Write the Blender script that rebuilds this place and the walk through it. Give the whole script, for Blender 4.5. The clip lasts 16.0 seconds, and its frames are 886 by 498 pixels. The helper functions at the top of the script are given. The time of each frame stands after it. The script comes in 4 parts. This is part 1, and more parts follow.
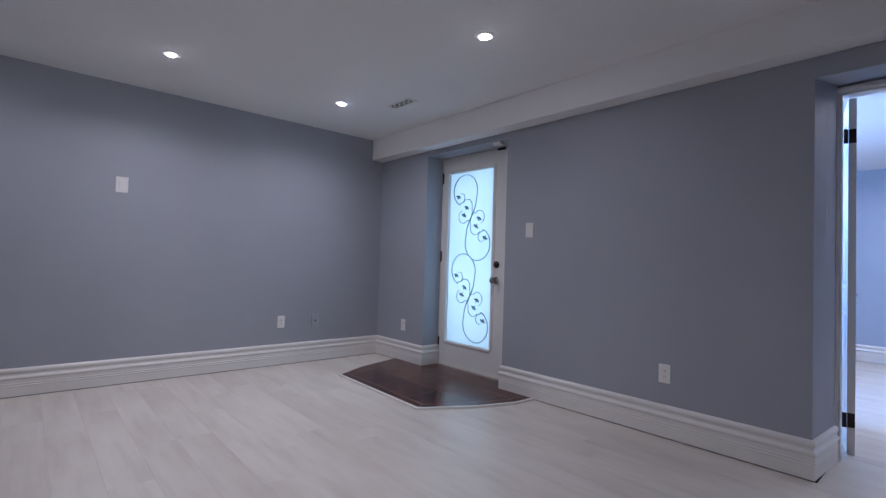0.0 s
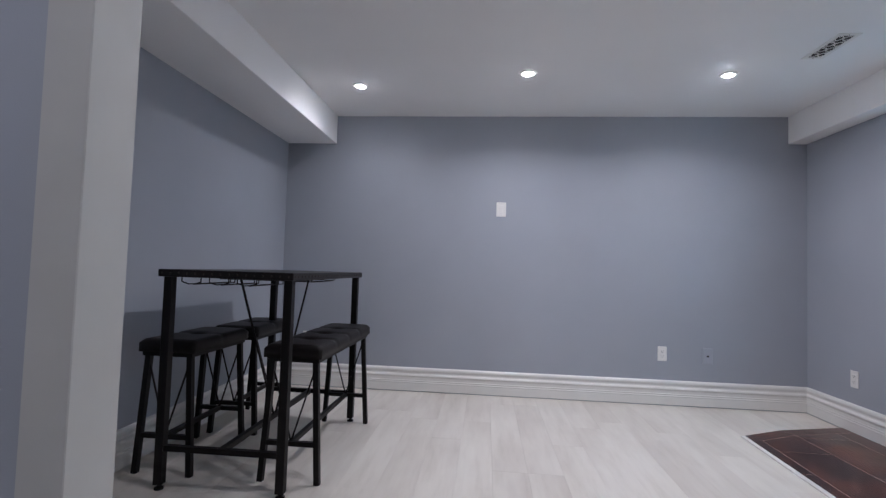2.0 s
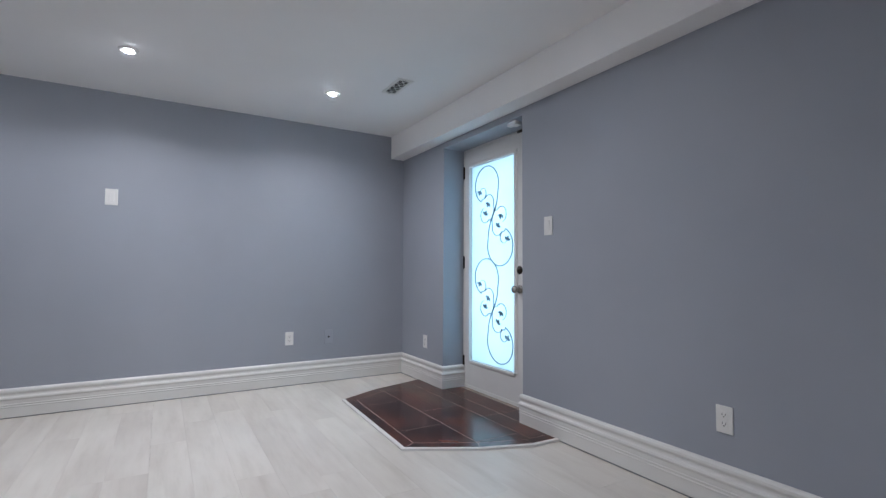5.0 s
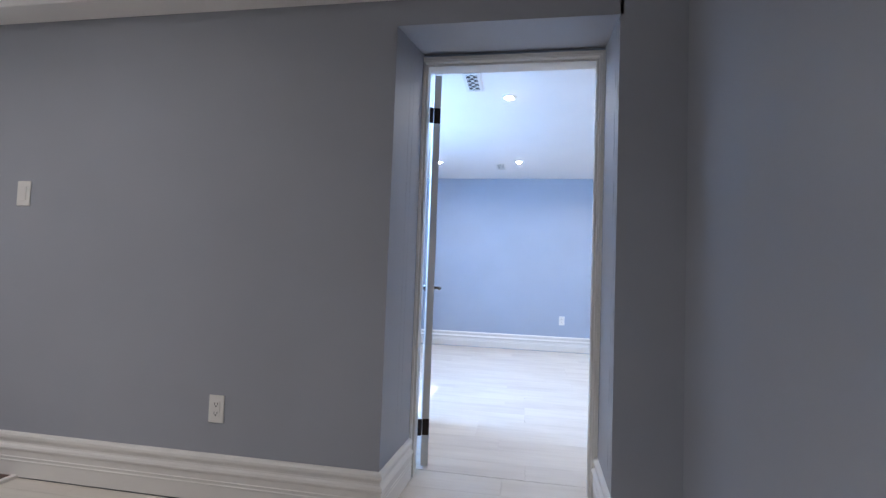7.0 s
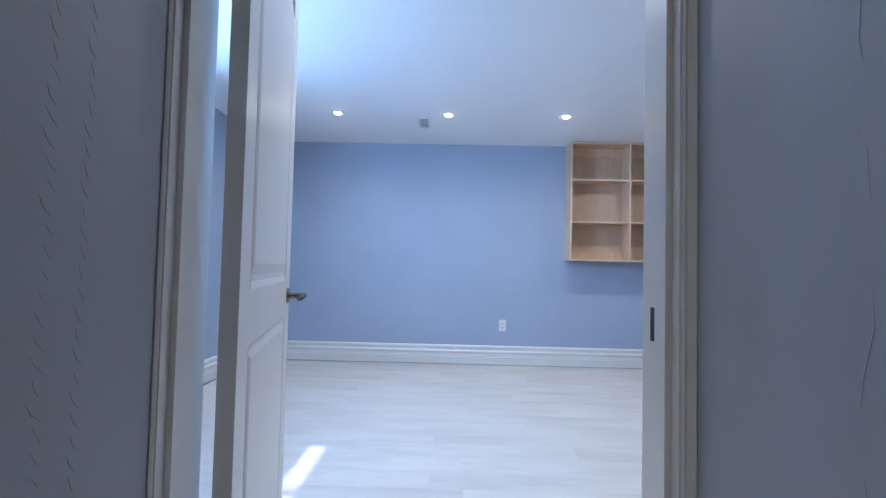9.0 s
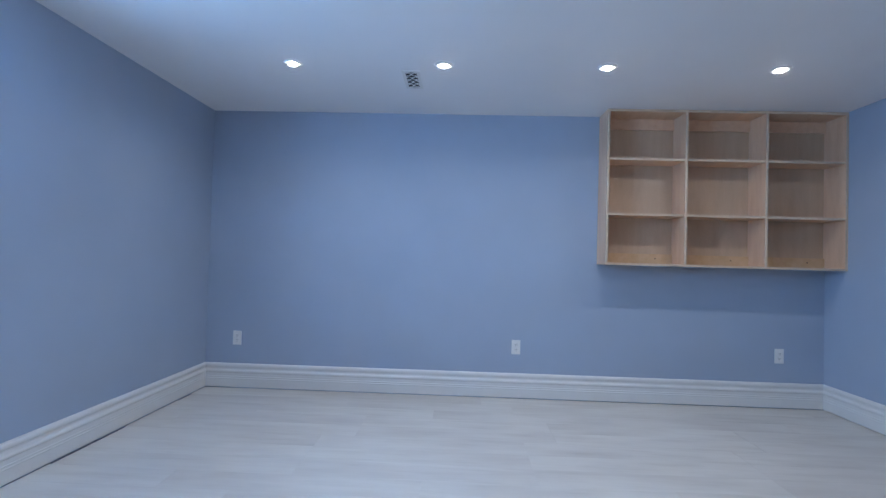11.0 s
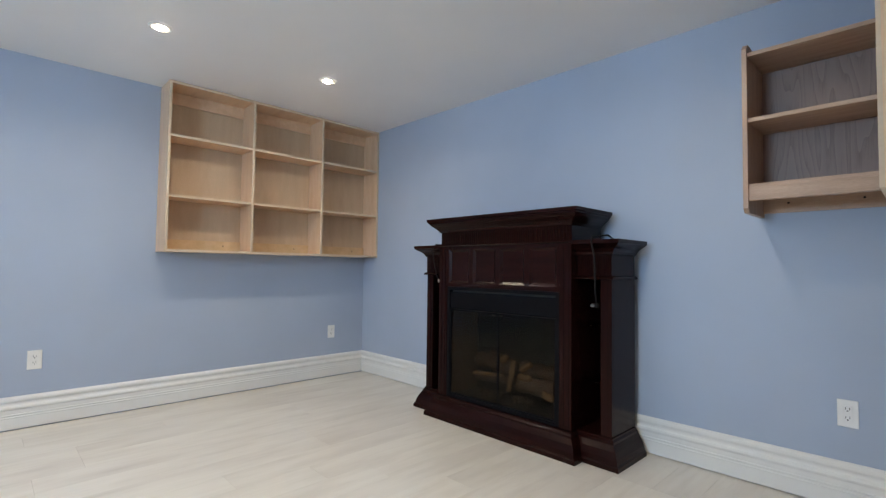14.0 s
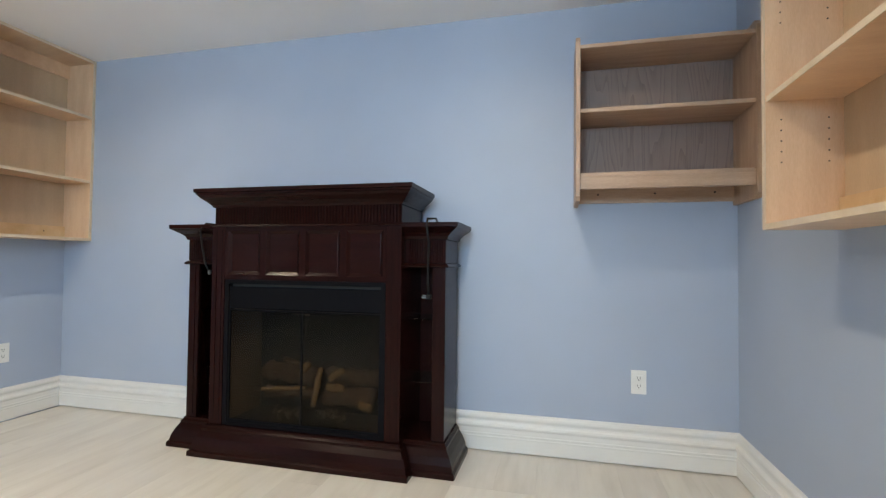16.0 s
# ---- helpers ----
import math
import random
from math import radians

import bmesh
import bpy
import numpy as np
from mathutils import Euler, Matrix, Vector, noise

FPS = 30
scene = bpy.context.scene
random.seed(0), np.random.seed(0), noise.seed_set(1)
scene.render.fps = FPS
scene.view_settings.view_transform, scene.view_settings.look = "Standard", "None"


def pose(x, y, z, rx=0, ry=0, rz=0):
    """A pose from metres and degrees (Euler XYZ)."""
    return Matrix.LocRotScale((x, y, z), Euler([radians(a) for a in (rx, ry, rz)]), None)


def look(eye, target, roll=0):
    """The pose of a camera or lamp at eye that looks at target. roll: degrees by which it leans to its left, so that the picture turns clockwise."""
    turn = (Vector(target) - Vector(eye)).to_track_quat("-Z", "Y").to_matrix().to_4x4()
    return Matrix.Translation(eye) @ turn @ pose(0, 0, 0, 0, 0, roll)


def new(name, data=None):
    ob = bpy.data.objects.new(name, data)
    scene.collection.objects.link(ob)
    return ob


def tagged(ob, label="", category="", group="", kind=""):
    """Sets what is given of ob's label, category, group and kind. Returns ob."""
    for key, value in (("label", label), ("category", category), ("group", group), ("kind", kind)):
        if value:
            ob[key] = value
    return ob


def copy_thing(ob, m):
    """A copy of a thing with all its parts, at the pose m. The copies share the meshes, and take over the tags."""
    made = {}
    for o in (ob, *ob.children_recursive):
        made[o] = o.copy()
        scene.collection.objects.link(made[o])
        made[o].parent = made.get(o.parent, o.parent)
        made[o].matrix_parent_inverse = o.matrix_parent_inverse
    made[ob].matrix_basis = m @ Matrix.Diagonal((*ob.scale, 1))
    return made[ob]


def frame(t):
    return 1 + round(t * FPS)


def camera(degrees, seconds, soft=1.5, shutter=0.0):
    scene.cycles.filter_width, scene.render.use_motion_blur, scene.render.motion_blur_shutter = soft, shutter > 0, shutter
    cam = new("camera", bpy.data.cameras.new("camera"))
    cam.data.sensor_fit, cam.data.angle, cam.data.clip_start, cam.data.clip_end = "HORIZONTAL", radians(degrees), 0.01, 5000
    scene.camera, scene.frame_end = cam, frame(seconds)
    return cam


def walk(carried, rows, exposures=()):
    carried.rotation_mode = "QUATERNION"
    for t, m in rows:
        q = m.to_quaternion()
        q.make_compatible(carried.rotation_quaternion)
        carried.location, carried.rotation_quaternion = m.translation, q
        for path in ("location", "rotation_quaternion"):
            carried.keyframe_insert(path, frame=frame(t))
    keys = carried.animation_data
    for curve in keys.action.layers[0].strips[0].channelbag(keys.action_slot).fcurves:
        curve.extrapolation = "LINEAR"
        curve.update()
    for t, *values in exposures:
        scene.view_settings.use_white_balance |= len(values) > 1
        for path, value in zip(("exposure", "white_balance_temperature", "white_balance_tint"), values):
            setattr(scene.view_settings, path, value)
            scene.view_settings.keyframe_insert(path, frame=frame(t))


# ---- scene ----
cam = camera(86.3, 16.0, soft=1.35)
PATH = [
    (0, (-2.92, -4.357, 1.005), (-1.597, -2.858, 1.064), 1.8),
    (0.5, (-2.720, -4.236, 1.012), (-1.859, -2.433, 1.080), 1.7),
    (1, (-2.601, -4.11, 1.025), (-2.133, -2.167, 1.1), 1.7),
    (1.5, (-2.544, -4.01, 1.017), (-2.428, -2.015, 1.097), 1.8),
    (2, (-2.501, -3.937, 1.013), (-2.683, -1.948, 1.101), 1.8),
    (2.5, (-2.414, -3.939, 1.01), (-2.758, -1.971, 1.102), 1.7),
    (3, (-2.306, -3.951, 1.015), (-2.637, -1.981, 1.112), 1.4),
    (3.5, (-2.215, -3.982, 1.024), (-2.365, -1.99, 1.118), 1.0),
    (4, (-2.14, -4.043, 1.011), (-1.976, -2.052, 1.104), 0.6),
    (4.5, (-2.077, -4.117, 1.002), (-1.478, -2.212, 1.097), 0.4),
    (5, (-2.051, -4.232, 0.999), (-1.031, -2.514, 1.09), 0.3),
    (5.2, (-2.02, -4.284, 0.989), (-0.848, -2.666, 1.084), 0.2),
    (7.3, (-1.721, -4.354, 0.990), (0.271, -4.199, 1.078), 1.0),
    (7.5, (-1.588, -4.283, 0.996), (0.409, -4.209, 1.076), 0.4),
    (8.0, (-1.161, -4.307, 0.988), (0.837, -4.272, 1.060), 1.2),
    (8.5, (-0.732, -4.342, 0.987), (1.266, -4.312, 1.060), 1.0),
    (9.0, (-0.353, -4.312, 0.989), (1.645, -4.281, 1.064), 1.3),
    (11.3, (0.759, -4.422, 1.088), (2.757, -4.348, 1.131), 1.6),
    (11.5, (0.764, -4.44, 1.081), (2.763, -4.477, 1.129), 1.6),
    (12, (0.751, -4.494, 1.084), (2.719, -4.846, 1.132), 1.4),
    (12.5, (0.74, -4.54, 1.04), (2.63, -5.19, 1.111), 1.1),
    (13, (0.728, -4.565, 1.025), (2.486, -5.515, 1.097), 1.0),
    (13.5, (0.723, -4.581, 1.001), (2.315, -5.789, 1.082), 0.7),
    (14, (0.71, -4.617, 0.989), (2.143, -6.009, 1.07), 0.7),
    (14.5, (0.758, -4.674, 0.978), (2.036, -6.21, 1.058), 0.7),
    (15, (0.89, -4.762, 0.976), (1.976, -6.44, 1.046), 0.7),
    (15.5, (1.086, -4.811, 0.968), (1.89, -6.641, 1.03), 0.6),
    (16, (1.341, -4.8, 0.966), (1.814, -6.743, 1.021), 0.6),
]
walk(cam, [(t, look(e, g, r)) for t, e, g, r in PATH],
     exposures=[(0.0, -0.18, 5500, 20), (1.5, 0.08, 5550, 16), (3.0, 0.75, 5550, 11), (4.5, 0.55, 5450, 9), (5.2, 0.35, 5600, 10), (7.3, 0.25, 6050, 12), (8.3, 0.0, 5950, 11), (9.2, -0.25, 5650, 9),
                (11.3, -0.65, 5750, 8), (12.5, -0.6, 6500, 8), (14.0, -0.1, 8000, 7), (16.0, 0.27, 8700, 6)])

# ---- plan, metres ----
HA, HB = 2.312, 2.26            # ceilings of the two rooms
AW, AS = -4.24, -4.93          # first room: west and south wall faces (north wall y = 0, east wall x = 0)
BW, BE, BS, BN = 0.53, 4.52, -7.25, -2.345
N0, N1, NT = -1.81, -0.785, 2.045      # recess of the entry door
D0, D1, DT = -4.688, -3.819, 2.052     # recess of the inner door, at its mouth
E0, E1 = -4.700, -3.842                # and at its inner end
O0, O1, OT = -4.677, -3.850, 2.012     # inner door opening
W0, W1, WS, WH = 1.15, 2.28, 1.45, 1.95  # basement window in the second room's north wall

# ---- world, sun, lights ----
world = bpy.data.worlds.new("sky")
scene.world = world
world.use_nodes = True
wn = world.node_tree
sky = wn.nodes.new("ShaderNodeTexSky")
sky.sky_type = "NISHITA"
sky.sun_disc = False
sky.sun_elevation = radians(50)
sky.sun_rotation = 0.0
wn.links.new(sky.outputs[0], wn.nodes["Background"].inputs[0])
wn.nodes["Background"].inputs[1].default_value = 0.12

sun = bpy.data.lights.new("sun", "SUN")
sun.energy, sun.angle, sun.color = 4.0, radians(0.5), (1.0, 0.96, 0.9)
new("sun", sun).matrix_basis = look((0, 10, 10 * math.tan(radians(50))), (0.0, 0, 0))

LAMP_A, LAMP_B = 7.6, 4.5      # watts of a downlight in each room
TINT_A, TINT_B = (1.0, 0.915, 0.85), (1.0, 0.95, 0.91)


def area(name, m, sx, sy, watts, col):
    d = bpy.data.lights.new(name, "AREA")
    d.shape, d.size, d.size_y, d.energy, d.color = "RECTANGLE", sx, sy, watts, col
    o = new(name, d)
    o.matrix_basis = m
    return o


# daylight outside the entry door's pane and in the basement window
area("door_daylight", look((0.62, -1.17, 1.1), (0, -1.17, 1.1)), 0.75, 1.75, 5.7, (0.66, 0.88, 1.0))
area("window_daylight", look(((W0 + W1) / 2, BN + 0.27, 1.72), ((W0 + W1) / 2, BN - 1.0, 1.72)), 1.1, 0.48, 120, (0.34, 0.60, 1.0))


# ---- materials ----
def nodes_of(name):
    m = bpy.data.materials.new(name)
    m.use_nodes = True
    nt = m.node_tree
    return m, nt, nt.nodes["Principled BSDF"]


def node(nt, kind, **kw):
    n = nt.nodes.new(kind)
    for k, v in kw.items():
        n.inputs[k].default_value = v
    return n


def noise_tex(nt, scale, vec=None, detail=4.0, rough=0.55):
    n = node(nt, "ShaderNodeTexNoise", Scale=scale, Detail=detail, Roughness=rough)
    if vec is not None:
        nt.links.new(vec, n.inputs["Vector"])
    return n.outputs["Fac"]


def ramp(nt, fac, stops):
    r = nt.nodes.new("ShaderNodeValToRGB")
    e = r.color_ramp.elements
    while len(e) < len(stops):
        e.new(0.5)
    for q, (p, c) in zip(e, stops):
        q.position, q.color = p, (*c, 1)
    nt.links.new(fac, r.inputs[0])
    return r.outputs[0]


def bump(nt, b, fac, strength, dist):
    n = node(nt, "ShaderNodeBump", Strength=strength, Distance=dist)
    nt.links.new(fac, n.inputs["Height"])
    nt.links.new(n.outputs[0], b.inputs["Normal"])
    return n


def coords(nt, which="Object", stretch=(1, 1, 1), shift=False):
    tc = nt.nodes.new("ShaderNodeTexCoord")
    mp = nt.nodes.new("ShaderNodeMapping")
    mp.inputs["Scale"].default_value = stretch
    nt.links.new(tc.outputs[which], mp.inputs["Vector"])
    if shift:
        oi = nt.nodes.new("ShaderNodeObjectInfo")
        mu = nt.nodes.new("ShaderNodeMath")
        mu.operation = "MULTIPLY"
        mu.inputs[1].default_value = 37.0
        nt.links.new(oi.outputs["Random"], mu.inputs[0])
        cb = nt.nodes.new("ShaderNodeCombineXYZ")
        for i in range(3):
            nt.links.new(mu.outputs[0], cb.inputs[i])
        nt.links.new(cb.outputs[0], mp.inputs["Location"])
    return mp.outputs[0]


def scaled(c, k):
    return tuple(min(1.0, v * k) for v in c)


def paint(name, col, rough=0.55, peel=0.10, mottled=0.04):
    """Rolled wall paint: faint mottling and a fine roller texture."""
    m, nt, b = nodes_of(name)
    v = coords(nt)
    big = noise_tex(nt, 1.3, v, 3.0)
    nt.links.new(ramp(nt, big, [(0.3, scaled(col, 1 - mottled)), (0.7, scaled(col, 1 + mottled))]), b.inputs["Base Color"])
    b.inputs["Roughness"].default_value = rough
    bump(nt, b, noise_tex(nt, 260.0, v, 2.0), peel, 0.002)
    return m


def plain(name, col, rough=0.4, metal=0.0, var=0.08, scale=25.0, rel=0.0, spec=0.5):
    m, nt, b = nodes_of(name)
    v = coords(nt)
    f = noise_tex(nt, scale, v)
    nt.links.new(ramp(nt, f, [(0.3, scaled(col, 1 - var)), (0.7, scaled(col, 1 + var))]), b.inputs["Base Color"])
    b.inputs["Roughness"].default_value = rough
    b.inputs["Metallic"].default_value = metal
    b.inputs["Specular IOR Level"].default_value = spec
    if rel:
        bump(nt, b, f, rel, 0.003)
    return m


def timber(name, dark, light, stretch, rough=0.45, rel=0.05, shift=True, pores=60.0, spec=0.5):
    """Wood grain drawn out along the axis whose stretch is smallest."""
    m, nt, b = nodes_of(name)
    v = coords(nt, "Object", stretch, shift)
    a = noise_tex(nt, 3.0, v, 6.0, 0.6)
    g = noise_tex(nt, pores, v, 3.0, 0.6)
    mix = node(nt, "ShaderNodeMath")
    mix.operation = "MULTIPLY_ADD"
    mix.inputs[1].default_value = 0.35
    nt.links.new(g, mix.inputs[0])
    sc = node(nt, "ShaderNodeMath")
    sc.operation = "MULTIPLY"
    sc.inputs[1].default_value = 0.65
    nt.links.new(a, sc.inputs[0])
    nt.links.new(sc.outputs[0], mix.inputs[2])
    nt.links.new(ramp(nt, mix.outputs[0], [(0.32, dark), (0.68, light)]), b.inputs["Base Color"])
    b.inputs["Roughness"].default_value = rough
    b.inputs["Specular IOR Level"].default_value = spec
    bump(nt, b, mix.outputs[0], rel, 0.002)
    return m


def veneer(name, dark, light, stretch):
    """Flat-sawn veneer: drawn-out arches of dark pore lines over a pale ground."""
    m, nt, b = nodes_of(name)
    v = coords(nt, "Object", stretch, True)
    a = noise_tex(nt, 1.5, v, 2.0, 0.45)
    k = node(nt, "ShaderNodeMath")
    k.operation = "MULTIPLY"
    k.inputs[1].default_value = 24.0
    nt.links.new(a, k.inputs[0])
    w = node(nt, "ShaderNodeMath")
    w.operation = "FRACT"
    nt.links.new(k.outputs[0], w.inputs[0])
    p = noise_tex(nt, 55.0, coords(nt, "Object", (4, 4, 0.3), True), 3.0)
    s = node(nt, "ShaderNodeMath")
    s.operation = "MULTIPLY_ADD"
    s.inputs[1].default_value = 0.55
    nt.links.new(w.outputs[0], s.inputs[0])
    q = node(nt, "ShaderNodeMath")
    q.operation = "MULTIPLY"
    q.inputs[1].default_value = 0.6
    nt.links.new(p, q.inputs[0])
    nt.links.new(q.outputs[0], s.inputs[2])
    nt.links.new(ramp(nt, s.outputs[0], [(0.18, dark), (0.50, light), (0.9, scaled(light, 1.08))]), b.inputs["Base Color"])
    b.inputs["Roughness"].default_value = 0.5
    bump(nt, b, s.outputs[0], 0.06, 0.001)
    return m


def plank_material():
    m, nt, b = nodes_of("whitewashed_planks")
    v = coords(nt, "Object", (9.0, 1.0, 1.0), True)
    grain = noise_tex(nt, 2.2, v, 7.0, 0.62)
    wide = noise_tex(nt, 1.6, coords(nt, "Object", (3.0, 0.8, 1.0), True), 3.0)
    tone = nt.nodes.new("ShaderNodeObjectInfo").outputs["Random"]
    c1 = ramp(nt, grain, [(0.25, (0.665, 0.62, 0.555)), (0.48, (0.745, 0.70, 0.64)), (0.75, (0.785, 0.745, 0.685))])
    c2 = ramp(nt, wide, [(0.30, (0.86, 0.84, 0.83)), (0.60, (1.0, 1.0, 1.0))])
    c3 = ramp(nt, tone, [(0.0, (0.95, 0.942, 0.93)), (0.5, (0.98, 0.977, 0.965)), (1.0, (1.0, 1.0, 0.985))])
    for i, c in enumerate((c2, c3)):
        mx = nt.nodes.new("ShaderNodeMix")
        mx.data_type, mx.blend_type = "RGBA", "MULTIPLY"
        mx.inputs[0].default_value = 1.0
        nt.links.new(c1, mx.inputs[6])
        nt.links.new(c, mx.inputs[7])
        c1 = mx.outputs[2]
    nt.links.new(c1, b.inputs["Base Color"])
    b.inputs["Roughness"].default_value = 0.38
    bump(nt, b, grain, 0.06, 0.002)
    return m


def tile_material():
    m, nt, b = nodes_of("slate_look_tile")
    v = coords(nt, "Object", (1, 1, 1), True)
    a = noise_tex(nt, 4.5, v, 4.0, 0.55)
    nt.links.new(ramp(nt, a, [(0.30, (0.018, 0.008, 0.007)), (0.46, (0.045, 0.015, 0.011)), (0.58, (0.095, 0.029, 0.017)), (0.74, (0.16, 0.055, 0.028))]), b.inputs["Base Color"])
    nt.links.new(ramp(nt, noise_tex(nt, 3.5, v, 2.0), [(0.3, (0.15,) * 3), (0.7, (0.26,) * 3)]), b.inputs["Roughness"])
    b.inputs["Specular IOR Level"].default_value = 0.36
    bump(nt, b, noise_tex(nt, 6.0, v, 2.0), 0.05, 0.002)
    return m


def pane_material():
    """Frosted glass: scatters the daylight from behind, with a soft gloss in front."""
    m, nt, b = nodes_of("frosted_glass")
    nt.nodes.remove(b)
    out = nt.nodes["Material Output"]
    tr = node(nt, "ShaderNodeBsdfTranslucent")
    f = noise_tex(nt, 2.0, coords(nt), 2.0)
    nt.links.new(ramp(nt, f, [(0.3, (0.84, 0.93, 0.91)), (0.7, (0.9, 0.97, 0.96))]), tr.inputs["Color"])
    gl = node(nt, "ShaderNodeBsdfGlossy", Roughness=0.25)
    mx = node(nt, "ShaderNodeMixShader", Fac=0.06)
    nt.links.new(tr.outputs[0], mx.inputs[1])
    nt.links.new(gl.outputs[0], mx.inputs[2])
    nt.links.new(mx.outputs[0], out.inputs["Surface"])
    return m


def tracery_material():
    """Grey vine tracery in the glazing, which lets some daylight through."""
    m, nt, b = nodes_of("etched_scroll")
    out = nt.nodes["Material Output"]
    b.inputs["Base Color"].default_value = (0.085, 0.115, 0.14, 1)
    b.inputs["Roughness"].default_value = 0.5
    tr = node(nt, "ShaderNodeBsdfTranslucent", Color=(0.46, 0.56, 0.62, 1))
    mx = node(nt, "ShaderNodeMixShader", Fac=0.80)
    nt.links.new(b.outputs[0], mx.inputs[1])
    nt.links.new(tr.outputs[0], mx.inputs[2])
    nt.links.new(mx.outputs[0], out.inputs["Surface"])
    return m


def clear_glass(name, tint, rough=0.02, gloss=0.035, graze=0.8):
    m, nt, b = nodes_of(name)
    nt.nodes.remove(b)
    out = nt.nodes["Material Output"]
    tr = node(nt, "ShaderNodeBsdfTransparent", Color=(*tint, 1))
    gl = node(nt, "ShaderNodeBsdfGlossy", Roughness=rough)
    lw = node(nt, "ShaderNodeLayerWeight", Blend=0.5)
    pw = nt.nodes.new("ShaderNodeMath")
    pw.operation = "POWER"
    pw.inputs[1].default_value = 4.0
    nt.links.new(lw.outputs["Facing"], pw.inputs[0])
    fr = nt.nodes.new("ShaderNodeMath")
    fr.operation = "MULTIPLY_ADD"
    fr.inputs[1].default_value, fr.inputs[2].default_value = graze, gloss
    nt.links.new(pw.outputs[0], fr.inputs[0])
    mx = node(nt, "ShaderNodeMixShader")
    nt.links.new(fr.outputs[0], mx.inputs[0])
    nt.links.new(tr.outputs[0], mx.inputs[1])
    nt.links.new(gl.outputs[0], mx.inputs[2])
    nt.links.new(mx.outputs[0], out.inputs["Surface"])
    return m


def glowing(name, col, strength):
    m, nt, b = nodes_of(name)
    b.inputs["Base Color"].default_value = (0.8, 0.8, 0.8, 1)
    b.inputs["Emission Color"].default_value = (*col, 1)
    b.inputs["Emission Strength"].default_value = strength
    return m


PAINT_A = paint("grey_wall_paint", (0.355, 0.375, 0.422))
PAINT_B = paint("blue_grey_wall_paint", (0.382, 0.448, 0.560))
CEIL = paint("ceiling_white", (0.88, 0.87, 0.865), 0.7, 0.06, 0.02)
TRIM = plain("white_trim_paint", (0.78, 0.765, 0.735), 0.32, 0, 0.02, 6.0)
DOORW = plain("white_door_paint", (0.76, 0.75, 0.73), 0.35, 0, 0.02, 5.0)
PLASTIC = plain("white_plastic", (0.80, 0.79, 0.76), 0.3, 0, 0.02)
GREYPL = plain("wall_coloured_plastic", (0.37, 0.39, 0.44), 0.4, 0, 0.03)
SLOT = plain("dark_slot", (0.03, 0.028, 0.026), 0.6)
PLANK = plank_material()
UNDER = plain("underlay", (0.05, 0.045, 0.04), 0.9)
TILE = tile_material()
GROUT = plain("grout", (0.42, 0.36, 0.33), 0.85, 0, 0.2, 60)
PANE = pane_material()
IRON = tracery_material()
NICKEL = plain("brushed_nickel", (0.42, 0.40, 0.37), 0.28, 1.0, 0.1, 80)
DARKNICKEL = plain("aged_nickel", (0.20, 0.185, 0.17), 0.22, 1.0, 0.1, 80)
BRONZE = plain("dark_bronze", (0.045, 0.036, 0.03), 0.42, 0.8, 0.2, 80)
MAPLE_X = timber("maple_plywood_across", (0.65, 0.415, 0.262), (0.79, 0.56, 0.38), (6, 1, 6), 0.45, 0.03)
MAPLE_Z = timber("maple_plywood_upright", (0.65, 0.415, 0.262), (0.79, 0.56, 0.38), (6, 6, 1), 0.45, 0.03)
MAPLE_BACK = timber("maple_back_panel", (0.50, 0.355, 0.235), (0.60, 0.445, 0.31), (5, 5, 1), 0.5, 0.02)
PINE = timber("pine_hanging_rail", (0.56, 0.37, 0.20), (0.68, 0.48, 0.29), (6, 1, 6), 0.5, 0.03)
EDGE = timber("edge_banding", (0.60, 0.46, 0.32), (0.70, 0.56, 0.42), (6, 1, 6), 0.45, 0.02)
OAK = timber("oak_board", (0.36, 0.228, 0.158), (0.55, 0.378, 0.272), (1, 9, 9), 0.5, 0.1)
OAK_UP = timber("oak_board_upright", (0.36, 0.228, 0.158), (0.55, 0.378, 0.272), (9, 9, 1), 0.5, 0.1)
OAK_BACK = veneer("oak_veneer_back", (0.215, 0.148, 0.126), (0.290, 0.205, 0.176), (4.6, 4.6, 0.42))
MAHOG = timber("mahogany_stain", (0.009, 0.0021, 0.0020), (0.021, 0.0050, 0.0040), (1, 6, 6), 0.24, 0.012, True, 60.0, 0.13)
MAHOG_UP = timber("mahogany_stain_upright", (0.009, 0.0021, 0.0020), (0.021, 0.0050, 0.0040), (6, 6, 1), 0.24, 0.012, True, 60.0, 0.13)
BLACK = plain("black_steel", (0.0065, 0.0052, 0.005), 0.45, 0.0, 0.1, 25.0, 0.0, 0.2)
INSERT = plain("matt_black_insert", (0.005, 0.005, 0.0065), 0.6, 0.0, 0.1, 25.0, 0.0, 0.05)
# dark back and lit brown sides: the firebox light is in the colours
FIREBOX = plain("firebox_lining", (0.035, 0.026, 0.021), 0.8, 0, 0.2, 8)
FIREBOX_LIT = plain("firebox_side", (0.24, 0.15, 0.085), 0.8, 0, 0.15, 8)
DARKGLASS = clear_glass("smoked_glass", (0.40, 0.36, 0.32), 0.04, 0.016, 0.25)
GLASS = clear_glass("window_glass", (0.96, 0.98, 0.98))
SHELFGLASS = clear_glass("green_shelf_glass", (0.75, 0.85, 0.82))
LOG = plain("ceramic_log_bark", (0.20, 0.125, 0.075), 0.85, 0, 0.5, 30, 0.6)
LOG_CUT = plain("ceramic_log_cut", (0.62, 0.40, 0.20), 0.8, 0, 0.3, 30, 0.3)
EMBER = plain("glass_ember", (0.20, 0.165, 0.13), 0.3, 0, 0.4, 60)
